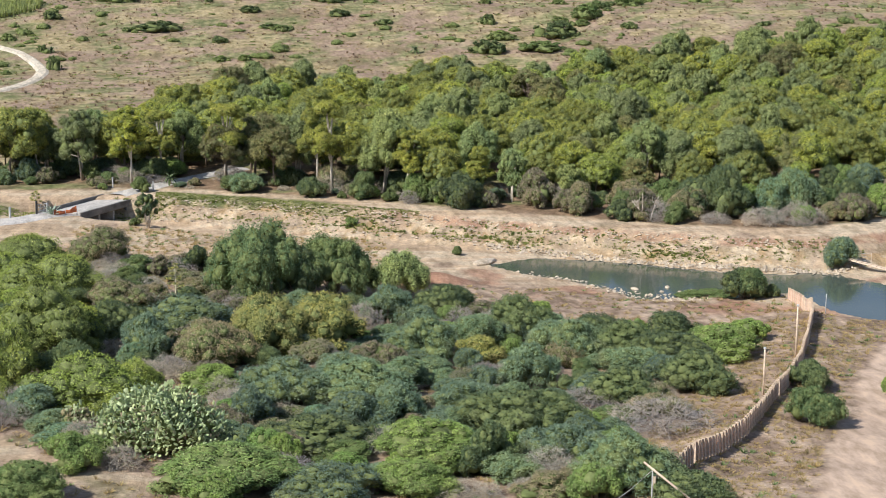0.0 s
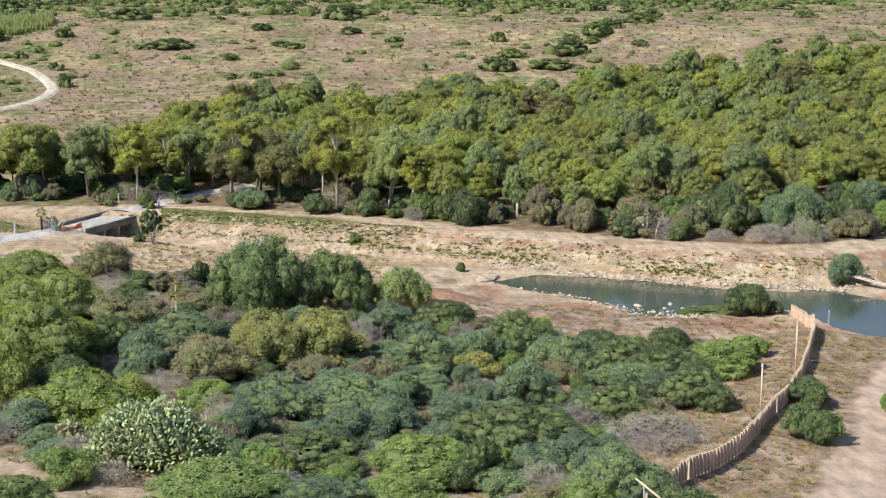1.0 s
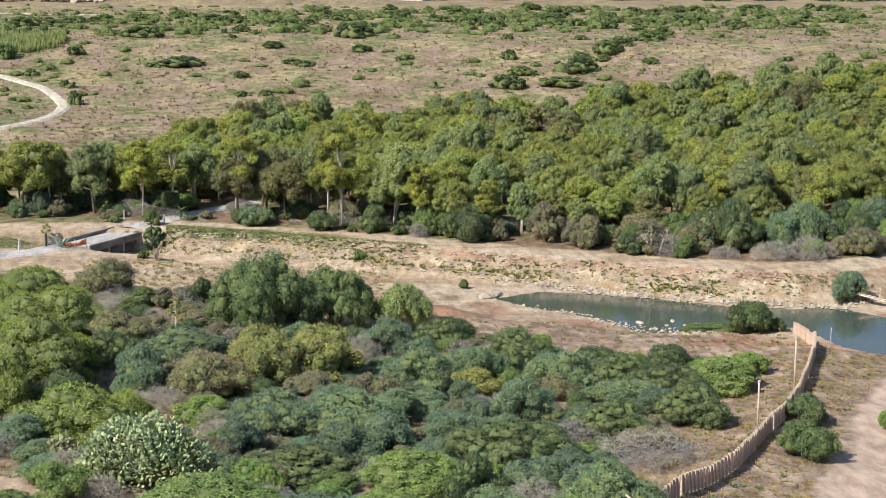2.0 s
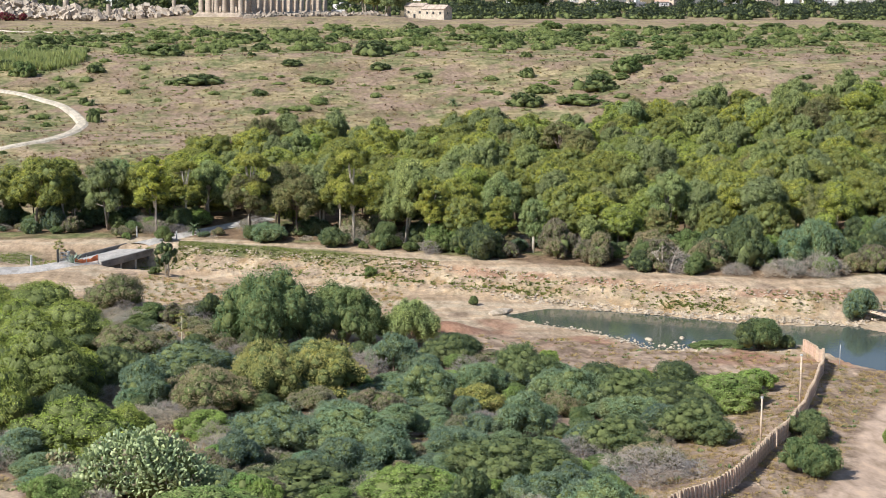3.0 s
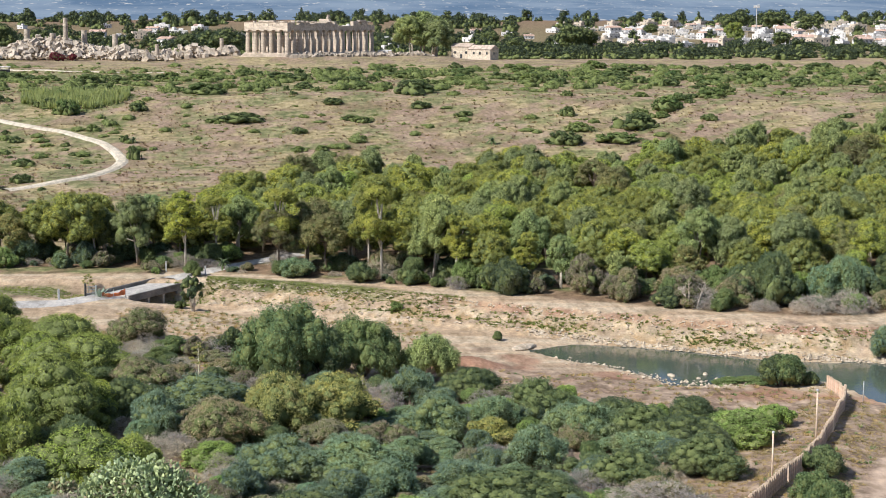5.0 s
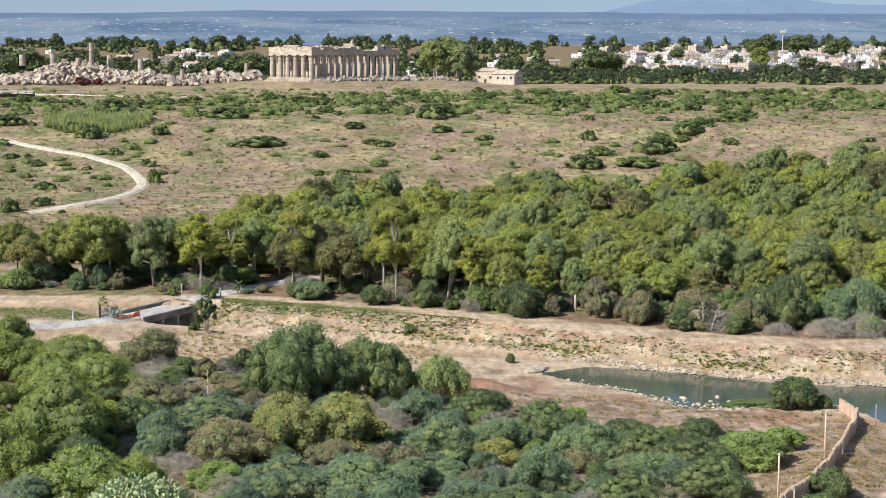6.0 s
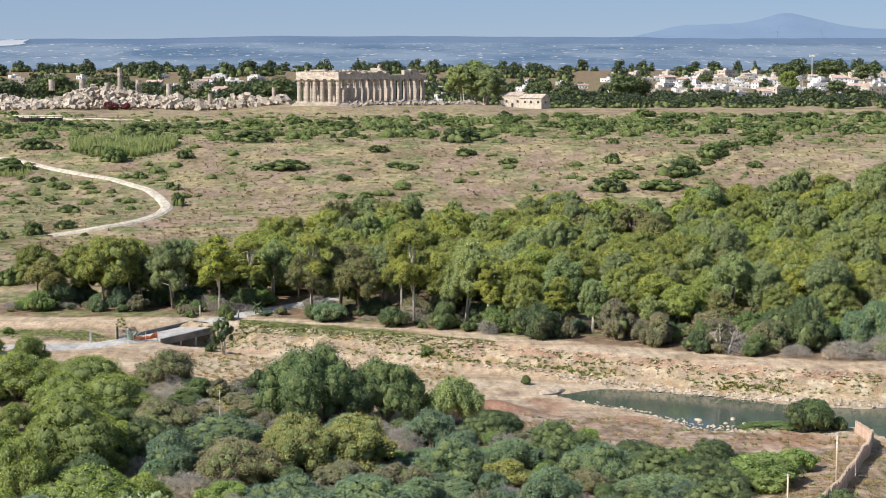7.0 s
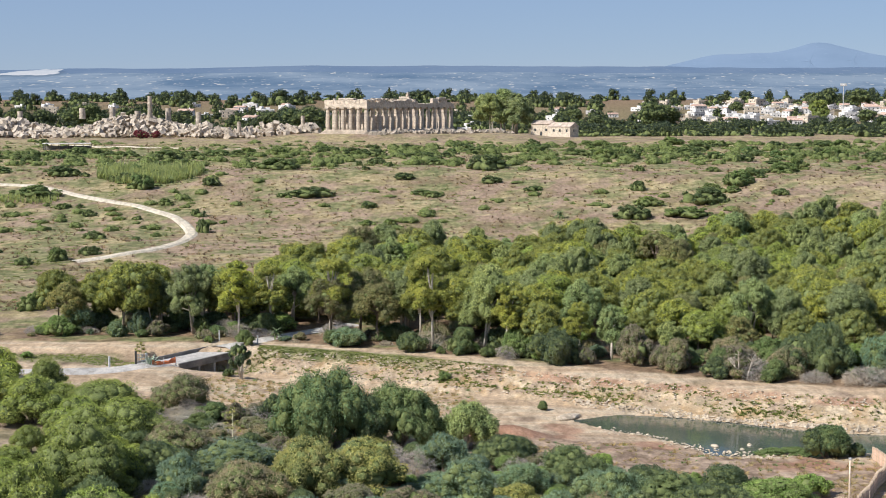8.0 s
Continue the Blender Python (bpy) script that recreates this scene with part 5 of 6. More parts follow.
def stone_cloud(name, label, count, seed, spot, size, mat, category="stones", kind="stuff"):
    """Many loose stones in one sheet: spot(r) gives x and y."""
    r = np.random.RandomState(seed)
    base = np.array([(1, 0, 0), (-1, 0, 0), (0, 1, 0), (0, -1, 0), (0, 0, 1), (0, 0, -1)], float)
    tri = np.array([(0, 2, 4), (2, 1, 4), (1, 3, 4), (3, 0, 4), (2, 0, 5), (1, 2, 5), (3, 1, 5), (0, 3, 5)])
    vs, fs, at = [], [], []
    for k in range(count):
        x, y = spot(r)
        s = size * r.uniform(0.35, 1.0) ** 1.5 * np.array([r.uniform(0.7, 1.3), r.uniform(0.7, 1.3), r.uniform(0.4, 0.8)])
        a = r.uniform(0, 6.283)
        v = (base + r.normal(size=base.shape) * 0.22) * s
        v = np.stack([v[:, 0] * math.cos(a) - v[:, 1] * math.sin(a), v[:, 0] * math.sin(a) + v[:, 1] * math.cos(a), v[:, 2]], 1)
        at.append((x, y, s[2] * 0.3))
        vs.append(v)
        fs.append(tri + 6 * k)
    at = np.array(at)
    at[:, 2] += np.maximum(ground(at[:, 0], at[:, 1]), 0)
    thing(name, label, category, data=mesh_of(name, (np.array(vs) + at[:, None, :]).reshape(-1, 3), np.concatenate(fs), mat), kind=kind)


def far_shore(r):
    x = r.uniform(17, 64)
    return x, float(bank(x)) + r.normal(-9.0, 0.5)


def near_shore(r):
    t = r.rand()
    x, y = np.interp(t, [0, 0.3, 0.55, 0.75, 1], [20, 27, 31.5, 35, 40]), np.interp(t, [0, 0.3, 0.55, 0.75, 1], [210.5, 203, 196.5, 194, 196.5])
    return x + r.normal(0, 1.1), y + r.normal(-0.6, 1.1)


def cut_bank(r):
    x = r.uniform(-27, 62)
    u = r.choice((r.normal(1.9, 0.5), r.normal(1.9, 0.5), r.normal(4.5, 0.5), r.uniform(0.8, 9.2), r.normal(8.2, 0.4)))
    return x, float(bank(x)) - u


stone_cloud("rubble", "pale stones along the far shore", 700, 31, far_shore, 0.40, RIVER_STONE)
stone_cloud("rubble", "pale stones scattered along the near shore", 260, 32, near_shore, 0.30, RIVER_STONE)
stone_cloud("rubble", "broken pale stones on the cut river bank", 1700, 33, cut_bank, 0.27, RIVER_STONE)


def boulder(x, y, z, sx, sy, sz, seed, label, mat=RIVER_STONE, group=""):
    bm = bmesh.new()
    bmesh.ops.create_icosphere(bm, subdivisions=2, radius=1)
    r = random.Random(seed)
    for v in bm.verts:
        k = 1 + 0.22 * noise.noise(v.co * 1.6 + Vector((seed, 0, 0)))
        v.co = Vector((v.co.x * sx, v.co.y * sy, v.co.z * sz)) * k
    thing("boulder", label, "rock", x, y, z, r.uniform(0, 360), group=group, data=bm_mesh("boulder", bm, mat))


boulder(16.0, 217.2, 0.25, 2.4, 0.9, 0.45, 1, "long pale slab of rock at the pond's tip")
boulder(34.9, 198.2, 0.02, 0.28, 0.25, 0.2, 2, "pale stone standing in the shallow water", group="stones in the water")
boulder(37.0, 197.6, 0.02, 0.38, 0.3, 0.22, 3, "pale stone standing in the shallow water", group="stones in the water")
boulder(36.2, 200.6, 0.02, 0.35, 0.3, 0.22, 4, "pale stone standing in the shallow water", group="stones in the water")
boulder(38.6, 198.6, 0.02, 0.3, 0.28, 0.2, 5, "pale stone standing in the shallow water", group="stones in the water")
boulder(32.0, 200.0, 0.05, 0.8, 0.4, 0.2, 6, "flat pale rock in the shallow water", group="stones in the water")


# ---------------------------------------------------------------- single plants with a shape of their own
def pad_mesh():
    bm = bmesh.new()
    bmesh.ops.create_uvsphere(bm, u_segments=7, v_segments=5, radius=1)
    for v in bm.verts:
        w = 0.8 + 0.2 * v.co.z
        v.co = Vector((v.co.x * 0.15 * w, v.co.y * 0.032, 0.2 + v.co.z * 0.2))
    return bm_mesh("pad", bm, CACTUS)


PAD = pad_mesh()


def build_cactus(x, y, wide, deep, high, count, single, seed):
    """A prickly pear thicket: chains of pads over a dark heart."""
    root = thing("prickly_pear", "large pale green prickly pear cactus thicket on dry soil", "cactus", x, y, float(ground(x, y)) - 0.1)
    r = random.Random(seed)
    src = PAD
    co = np.array([v.co for v in src.vertices])
    fc = [tuple(p.vertices) for p in src.polygons]
    vs, fs = [], []
    for k in range(count):
        a, q = r.uniform(0, 6.283), math.sqrt(r.random())
        el = r.random() ** 0.7
        n = Vector((math.cos(a) * math.sqrt(1 - el * el), math.sin(a) * math.sqrt(1 - el * el), el))
        s = r.uniform(0.82, 1.05) * (1 + 0.12 * math.sin(5 * a + 3 * el))
        p = Vector((n.x * wide * 0.5 * s, n.y * deep * 0.5 * s, 0.15 + n.z * high * 0.92 * s))
        z = (n * 0.5 + Vector((r.gauss(0, 0.75), r.gauss(0, 0.75), 0.45 + r.gauss(0, 0.45)))).normalized()
        y_ = (z.cross(Vector((r.gauss(0, 1), r.gauss(0, 1), r.gauss(0, 1))))).normalized()
        x_ = y_.cross(z)
        g = r.uniform(0.65, 1.15)
        m = Matrix((x_, y_, z)).transposed().to_4x4()
        m = Matrix.Translation(p) @ m @ Matrix.Scale(g, 4)
        if k < single:
            part("pad", src, root, m=m)
        else:
            m3 = np.array(m)
            i = len(vs)
            vs += (co @ m3[:3, :3].T + m3[:3, 3]).tolist()
            fs += [tuple(v + i for v in f) for f in fc]
    tagged(part("growth", mesh_of("growth", vs, fs, CACTUS), root), kind="stuff")
    lobes = [(dx * wide, dy * deep, high * 0.42, wide * 0.26, deep * 0.3, high * 0.40) for dx, dy in ((-0.2, 0), (0.2, 0.05), (0, -0.12), (0, 0.15))]
    part("heart", leaf_mesh("heart", foliage(lobes, 500, 0.14, seed, core=0.85), LEAF["olive"]), root, "dry brownish heart of old pads")
    return root


build_cactus(-22.0, 125.6, 10.2, 5.6, 5.0, 3300, 300, 4)
build_cactus(-28.4, 130.6, 2.8, 2.4, 2.4, 130, 60, 5)


def blade_mesh(name, long, wide, mat, curve=0.15, thick=0.03):
    vs, fs = [], []
    for i in range(6):
        t = i / 5
        w = wide * (1 - t) ** 0.7 * (0.6 + 0.8 * min(t * 3, 1)) * 0.6
        z, x = long * t * (1 - curve * t), long * curve * t * t
        vs += [(x, -w, z), (x - thick, 0, z), (x, w, z)]
    for i in range(5):
        fs += [(i * 3 + k, i * 3 + k + 1, i * 3 + k + 4, i * 3 + k + 3) for k in (0, 1)]
    return mesh_of(name, vs, fs, mat)


AGAVE_LEAF = blade_mesh("leaf", 1.25, 0.16, AGAVE, 0.12)
PALM_LEAF = blade_mesh("frond", 2.4, 0.28, LEAF["mastic"], 0.55)


def rosette(name, label, category, x, y, leaf, count, size, seed, spread=60, stalk=0.0, z=None, group=""):
    root = thing(name, label, category, x, y, float(ground(x, y)) if z is None else z, group=group)
    r = random.Random(seed)
    for k in range(count):
        tilt = 10 + spread * (k / count) + r.uniform(-6, 6)
        part("leaf" if leaf == AGAVE_LEAF else "frond", leaf, root, m=pose(0, 0, stalk, 0, 0, 137.5 * k) @ pose(0, 0, 0, 0, tilt, 0) @ Matrix.Scale(size * r.uniform(0.8, 1.15), 4))
    if stalk:
        part("trunk", mesh_of("trunk", *tube([(0, 0, -0.2), (0, 0, stalk)], [0.2, 0.16], 8), BARK), root)
    return root


rosette("agave", "blue-green agave rosette in dry scrub", "agave", -25.4, 185, AGAVE_LEAF, 22, 1.5, 1, group="agaves")
rosette("agave", "blue-green agave rosette in dry scrub", "agave", -23.6, 184.2, AGAVE_LEAF, 18, 1.1, 2, group="agaves")
rosette("agave", "blue-green agave rosette in dry scrub", "agave", -26.6, 187.5, AGAVE_LEAF, 18, 1.2, 3, group="agaves")
rosette("agave", "blue-green agave rosette beside the bridge road", "agave", -41.9, 244.2, AGAVE_LEAF, 20, 1.5, 4, group="agaves")
rosette("palm", "small palm with arching fronds beside the road", "palm", -26.2, 268.8, PALM_LEAF, 18, 1.0, 5, 95, 0.9)
rosette("palm", "low dark palm on the dry hill", "palm", -62.2, 448.0, PALM_LEAF, 18, 1.2, 6, 95, 0.6)
rosette("palm", "low dark palm on the dry hill", "palm", 30.0, 440.0, PALM_LEAF, 20, 1.5, 7, 95, 0.8)


def build_agave_stalk(x, y, high):
    root = thing("agave_stalk", "tall pale agave flower stalk with tufted branches", "agave", x, y, float(ground(x, y)))
    part("stem", mesh_of("stem", *tube([(0, 0, -0.2), (0.1, 0, high * 0.5), (0.05, 0.1, high)], [0.09, 0.075, 0.035], 6), CANE, True), root)
    tuft = leaf_mesh("flower", foliage([(0, 0, 0, 0.24, 0.24, 0.15)], 45, 0.06, 9, core=0.6), LEAF["yellow"])
    for k in range(12):
        z = high * (0.55 + 0.038 * k)
        a = 2.4 * k
        out = 0.75 * (1.05 - 0.055 * k)
        e = Vector((math.cos(a) * out, math.sin(a) * out, z + 0.2))
        part("branch", mesh_of("branch", *tube([(0.08, 0, z), tuple(e)], [0.03, 0.018], 4), CANE), root)
        part("flower", tuft, root, m=pose(*e))


build_agave_stalk(-22.6, 182.0, 5.6)
build_agave_stalk(-45.5, 256.5, 3.4)


def build_gum(x, y, wide, high, seed, kind="gum", lobes_n=18, count=4200):
    """A single large leafy tree on the near bank, hung with leaf masses almost to the ground."""
    root = thing("eucalyptus_tree", "broad eucalyptus with hanging green leaf masses on the near bank", "tree", x, y, float(ground(x, y)))
    r = np.random.RandomState(seed)
    lobes, limbs = [], []
    for k in range(lobes_n):
        a, q = 2.4 * k + r.uniform(-0.4, 0.4), math.sqrt((k + 0.2) / lobes_n)
        s = r.uniform(0.095, 0.15) * wide
        z = high * (0.84 - 0.62 * q ** 3 * r.uniform(0.4, 1.0))
        lobes.append((math.cos(a) * q * wide * 0.40, math.sin(a) * q * wide * 0.40, max(z, high * 0.2), s, s, s * 1.25))
        if k % 2:
            limbs.append(tube([(0.1 * math.cos(a), 0.1 * math.sin(a), 0.2), (lobes[-1][0] * 0.4, lobes[-1][1] * 0.4, lobes[-1][2] * 0.6), lobes[-1][:3]], [0.14, 0.09, 0.03], 5))
    limbs.append(tube([(0, 0, -0.3), (0.1, 0, high * 0.3), (0.2, 0.1, high * 0.7)], [0.3, 0.24, 0.1], 7))
    part("trunk", mesh_of("trunk", *joined(limbs), PALE_BARK, True), root)
    part("crown", leaf_mesh("crown", foliage(lobes, count * 4, 0.075, seed, rough=0.18, lean=0.8, long=1.7, hang=0.45, low=-0.9, puffs=count // 28, puff=(0.4, 0.7), droop=0.4), LEAF[kind]), root)


build_gum(-13.6, 194.0, 12.6, 7.2, 71, "mastic", 44, 5600)
build_gum(-9.4, 193.5, 6.0, 6.2, 72, "mastic", 26, 3000)
build_gum(-4.9, 196.5, 9.8, 6.4, 73, "mastic", 40, 5000)
build_gum(2.7, 196.0, 7.0, 4.4, 74, "gum", 26, 3400)
build_gum(-28.2, 237.6, 3.4, 5.0, 75, "mastic", 16, 1500)


def build_dead_tree(x, y, high, seed, label="pale dead tree with bare forked branches at the wood's edge"):
    root = thing("dead_tree", label, "tree", x, y, float(ground(x, y)))
    r = random.Random(seed)
    limbs = []

    def fork(p, d, length, rad, depth):
        e = p + d * length
        limbs.append(tube([p, p.lerp(e, 0.5) + Vector((r.gauss(0, 0.1), r.gauss(0, 0.1), 0)), e], [rad, rad * 0.85, rad * 0.65], 5))
        if depth:
            for _ in range(3 if depth > 1 else 2):
                nd = (d + Vector((r.gauss(0, 0.55), r.gauss(0, 0.35), r.gauss(0.05, 0.3)))).normalized()
                fork(e, nd, length * r.uniform(0.55, 0.8), rad * 0.6, depth - 1)

    fork(Vector((0, 0, -0.2)), Vector((-0.45, 0, 0.9)).normalized(), high * 0.34, 0.16, 3)
    fork(Vector((0.2, 0, -0.2)), Vector((0.25, -0.1, 1)).normalized(), high * 0.30, 0.13, 3)
    part("trunk", mesh_of("trunk", *joined(limbs), PALE_BARK, True), root)


build_dead_tree(40.6, 229.6, 5.2, 3)
build_dead_tree(88.0, 262.0, 6.0, 5)
build_dead_tree(-27.5, 178.0, 2.6, 8, "leaning bare grey branches in the near scrub")


# ---------------------------------------------------------------- the temple and the ruins
def column_mesh(high=10.2, r0=1.12, r1=0.88):
    """A fluted Doric shaft with echinus, and the square slab above it."""
    vs, fs = [], []
    sides = 32
    rings = [(0, r0), (high * 0.3, r0 * 0.975), (high * 0.6, r0 * 0.91), (high * 0.885, r1), (high * 0.90, r1 * 1.02), (high * 0.945, r1 * 1.42)]
    for z, r in rings:
        for k in range(sides):
            q = r * (1 if k % 2 or z > high * 0.89 else 0.93)
            a = 6.2832 * k / sides
            vs.append((q * math.cos(a), q * math.sin(a), z))
    for i in range(len(rings) - 1):
        for k in range(sides):
            n = (k + 1) % sides
            fs.append((i * sides + k, i * sides + n, (i + 1) * sides + n, (i + 1) * sides + k))
    fs.append(tuple((len(rings) - 1) * sides + k for k in range(sides)))
    return mesh_of("column", vs, fs, TUFA)


def build_temple():
    L, W, H = 67.7, 25.3, 10.2
    turn = math.degrees(math.atan2(0.807, 0.59))
    root = thing("temple", "ruined Doric temple of warm limestone with standing colonnade", "temple", -34.3, 779.4, 26.0, turn)
    for k, (out, z0, z1) in enumerate(((0.0, -0.55, 0.0), (0.55, -1.1, -0.55), (1.1, -1.65, -1.1), (1.6, -3.4, -1.65))):
        bm = bmesh.new()
        box(bm, -out, L + out, -out, W + out, z0, z1 - 0.004, 0.06)
        part("step", bm_mesh("step", bm, TUFA), root)
    shaft = column_mesh()
    cap = box_mesh("abacus", TUFA, -1.32, 1.32, -1.32, 1.32, H * 0.945, H, bevel=0.05)
    e = 1.3
    spots = [(e + (L - 2 * e) * i / 14, y) for i in range(15) for y in (e, W - e)] + [(x, e + (W - 2 * e) * j / 5) for j in range(1, 5) for x in (e, L - e)]
    for x, y in spots:
        c = part("column", shaft, root, m=pose(x, y, 0))
        part("abacus", cap, c)

    r = random.Random(9)

    def beam(x0, x1, y0, y1, courses, label=""):
        """A run of entablature: architrave, frieze with triglyphs, cornice, as many courses as still stand."""
        bm = bmesh.new()
        along = x1 - x0 > y1 - y0
        box(bm, x0, x1, y0, y1, H, H + 1.75, 0.05)
        if courses > 1:
            g = 0.12
            crown = H + (3.4 if x1 - x0 < y1 - y0 else r.choice((3.4, 3.1, 2.7, 3.4, 2.3)))
            box(bm, x0 + g, x1 - g, y0 + g, y1 - g, H + 1.754, crown, 0.05)
            n = max(1, round((x1 - x0 if along else y1 - y0) / 2.33))
            for k in range(n + 1):
                for face in (0, 1):
                    if along:
                        c = x0 + 0.5 + (x1 - x0 - 1.0) * k / n
                        yy = y0 if face == 0 else y1 - 0.14
                        box(bm, c - 0.5, c + 0.5, yy - 0.02, yy + 0.16, H + 1.76, crown - 0.02)
                    else:
                        c = y0 + 0.5 + (y1 - y0 - 1.0) * k / n
                        xx = x0 if face == 0 else x1 - 0.14
                        box(bm, xx - 0.02, xx + 0.16, c - 0.5, c + 0.5, H + 1.76, crown - 0.02)
        if courses > 2:
            box(bm, x0 - 0.45, x1 + 0.45, y0 - 0.45, y1 + 0.45, H + 3.404, H + 4.2, 0.08)
        return part("entablature", bm_mesh("entablature", bm, TUFA), root, label)

    t = 2.2
    beam(0.2, 0.2 + t, 0.2, W - 0.2, 2)
    beam(L - 0.2 - t, L - 0.2, 0.2, W - 0.2, 1)
    bay = (L - 2 * e) / 14
    for y0, plan in ((0.2, (2, 2, 2, 2, 2, 2, 2, 2, 1, 1, 1, 2, 2, 2)), (W - 0.2 - t, (2, 2, 1, 2, 2, 2, 1, 1, 2, 2, 2, 1, 2, 2))):
        for k, courses in enumerate(plan):
            x0 = e + bay * k + (1.15 if k == 0 else 0.01)
            beam(x0, e + bay * (k + 1) - (1.15 if k == 13 else 0.0), y0, y0 + t, courses)
    broken = [(0.1, 2.5, 8, 17, 3.4, 4.3), (0.3, 2.4, 2.0, 6.0, 3.4, 3.9), (6, 12, 0.4, 2.3, 3.4, 3.9), (20, 23, 0.4, 2.2, 3.4, 4.0), (30, 34, 0.4, 2.2, 3.4, 3.8), (55.5, 61, 0.3, 2.3, 3.4, 4.6), (61.2, 65, 0.3, 2.2, 3.4, 3.9),
              (50.5, 54.8, 0.4, 2.3, 1.75, 4.1), (14, 18, 23.0, 24.8, 3.4, 4.1), (38, 42, 23.0, 24.8, 3.4, 4.2)]
    for x0, x1, y0, y1, z0, z1 in broken:
        part("block", box_mesh("block", TUFA, x0, x1, y0, y1, H + z0 + 0.006, H + z1, bevel=0.2), root)
    for k in range(26):
        x = r.uniform(2, L - 4)
        s = r.uniform(0.5, 1.3)
        y = r.choice((r.uniform(0.5, 1.6), r.uniform(23.2, 24.2)))
        over = 3.42 if x < 38 else 1.77 if x < 50 else 3.42
        if 38 < x < 56:
            continue
        part("block", box_mesh("block", TUFA, x, x + s * 1.5, y, y + s, H + over, H + over + s * 0.7, bevel=0.12), root)
    for x0, x1, y0, y1, h in ((9, 40, 6.2, 7.4, 4.6), (9, 46, 17.9, 19.1, 5.5), (8, 9.2, 6.2, 11, 7.8), (8, 9.2, 14.5, 19.1, 7.0), (44, 45.4, 6.2, 10.2, 13.6), (44, 45.4, 15, 19.1, 13.2), (45.4, 52, 17.9, 19.1, 6.5), (45.4, 51, 6.2, 7.4, 5.5)):
        z = 0
        while z < h:
            ins = r.uniform(0, 0.5) * (z / h)
            part("wall_course", box_mesh("wall_course", TUFA, x0 + (ins if x1 - x0 > 2 else 0), x1 - (ins * 2 if x1 - x0 > 2 else 0), y0 + (ins if y1 - y0 > 2 else 0), y1 - (ins * 1.5 if y1 - y0 > 2 else 0), z + 0.004, z + 1.0, bevel=0.05), root)
            z += 1.0
    for k in range(5):
        bm = bmesh.new()
        box(bm, 44.0, 45.3, 8.2 + k * 0.75, 16.2 - k * (1.5 if k > 2 else 0.25), 12.4 + k * 0.95, 13.32 + k * 0.95, 0.08)
        part("block", bm_mesh("block", bm, TUFA), root)


build_temple()


def block_heap(name, label, count, seed, place, size, mat=PALE_STONE):
    """Tumbled ashlar in one heap: place(r) gives x, y and z."""
    r = np.random.RandomState(seed)
    cube = np.array([(x, y, z) for x in (-1, 1) for y in (-1, 1) for z in (-1, 1)], float)
    quad = np.array([(0, 1, 3, 2), (4, 6, 7, 5), (0, 4, 5, 1), (2, 3, 7, 6), (0, 2, 6, 4), (1, 5, 7, 3)])
    vs, fs = [], []
    for k in range(count):
        p = place(r)
        s = size * np.array([r.uniform(0.5, 1.3), r.uniform(0.4, 0.9), r.uniform(0.35, 0.8)]) * (0.35 + 1.1 * r.rand() ** 1.6)
        q = np.array(Euler((r.normal() * 0.5, r.normal() * 0.5, r.uniform(0, 6.28))).to_matrix())
        vs.append((cube * (1 + 0.05 * r.normal(size=cube.shape)) * s) @ q.T + p)
        fs.append(quad + 8 * k)
    thing(name, label, "ruin", data=mesh_of(name, np.concatenate(vs), np.concatenate(fs), mat), kind="stuff")


def great_heap(r):
    x = r.uniform(-262, -118)
    y = 860 + 0.10 * (x + 190) + r.normal() * 15
    h = (7.0 + 2.5 * math.sin(x * 0.11) + 2.0 * math.sin(x * 0.045 + 1)) * math.exp(-((y - 860) / 20) ** 2) * float(smooth(-112, -150, x) * 0.6 + 0.4)
    return x, y, float(ground(x, y)) + h * r.uniform(0.3, 1.0) + 1.0


def low_heap(r):
    x = r.uniform(-122, -62)
    y = 845 + r.normal() * 9
    return x, y, float(ground(x, y)) + (4.2 + 1.5 * math.sin(x * 0.2)) * math.exp(-((y - 845) / 12) ** 2) * r.uniform(0.3, 1) + 0.8


def temple_rubble(r):
    t = r.uniform(-6, 98)
    off = r.uniform(4, 13) + (3 if t > 70 else 0)
    x, y = -34.3 + 0.59 * t + 0.807 * off, 779.4 + 0.807 * t - 0.59 * off
    return x, y, float(ground(x, y)) + 0.3 + r.uniform(0, 1.5) * (1 - off / 18)


block_heap("fallen_blocks", "great heap of tumbled pale temple blocks", 3000, 51, great_heap, 1.3)
block_heap("fallen_blocks", "low heap of tumbled pale temple blocks", 600, 52, low_heap, 1.25)
block_heap("fallen_blocks", "rows of loose blocks below the temple steps", 420, 53, temple_rubble, 0.95)


def build_stump(x, y, z, high, rad, seed, label):
    """A standing column or drum among the blocks."""
    root = thing("broken_column", label, "column", x, y, z, random.Random(seed).uniform(0, 90), group="standing columns of the ruin")
    n = max(1, round(high / 3.5))
    for k in range(n):
        d = mesh_of("drum", *tube([(0, 0, k * high / n), (0, 0, (k + 1) * high / n - 0.05)], [rad * (1 - 0.05 * k), rad * (1 - 0.05 * (k + 1))], 14), PALE_STONE)
        part("drum", d, root, m=pose(0.05 * math.sin(seed + k), 0, 0))


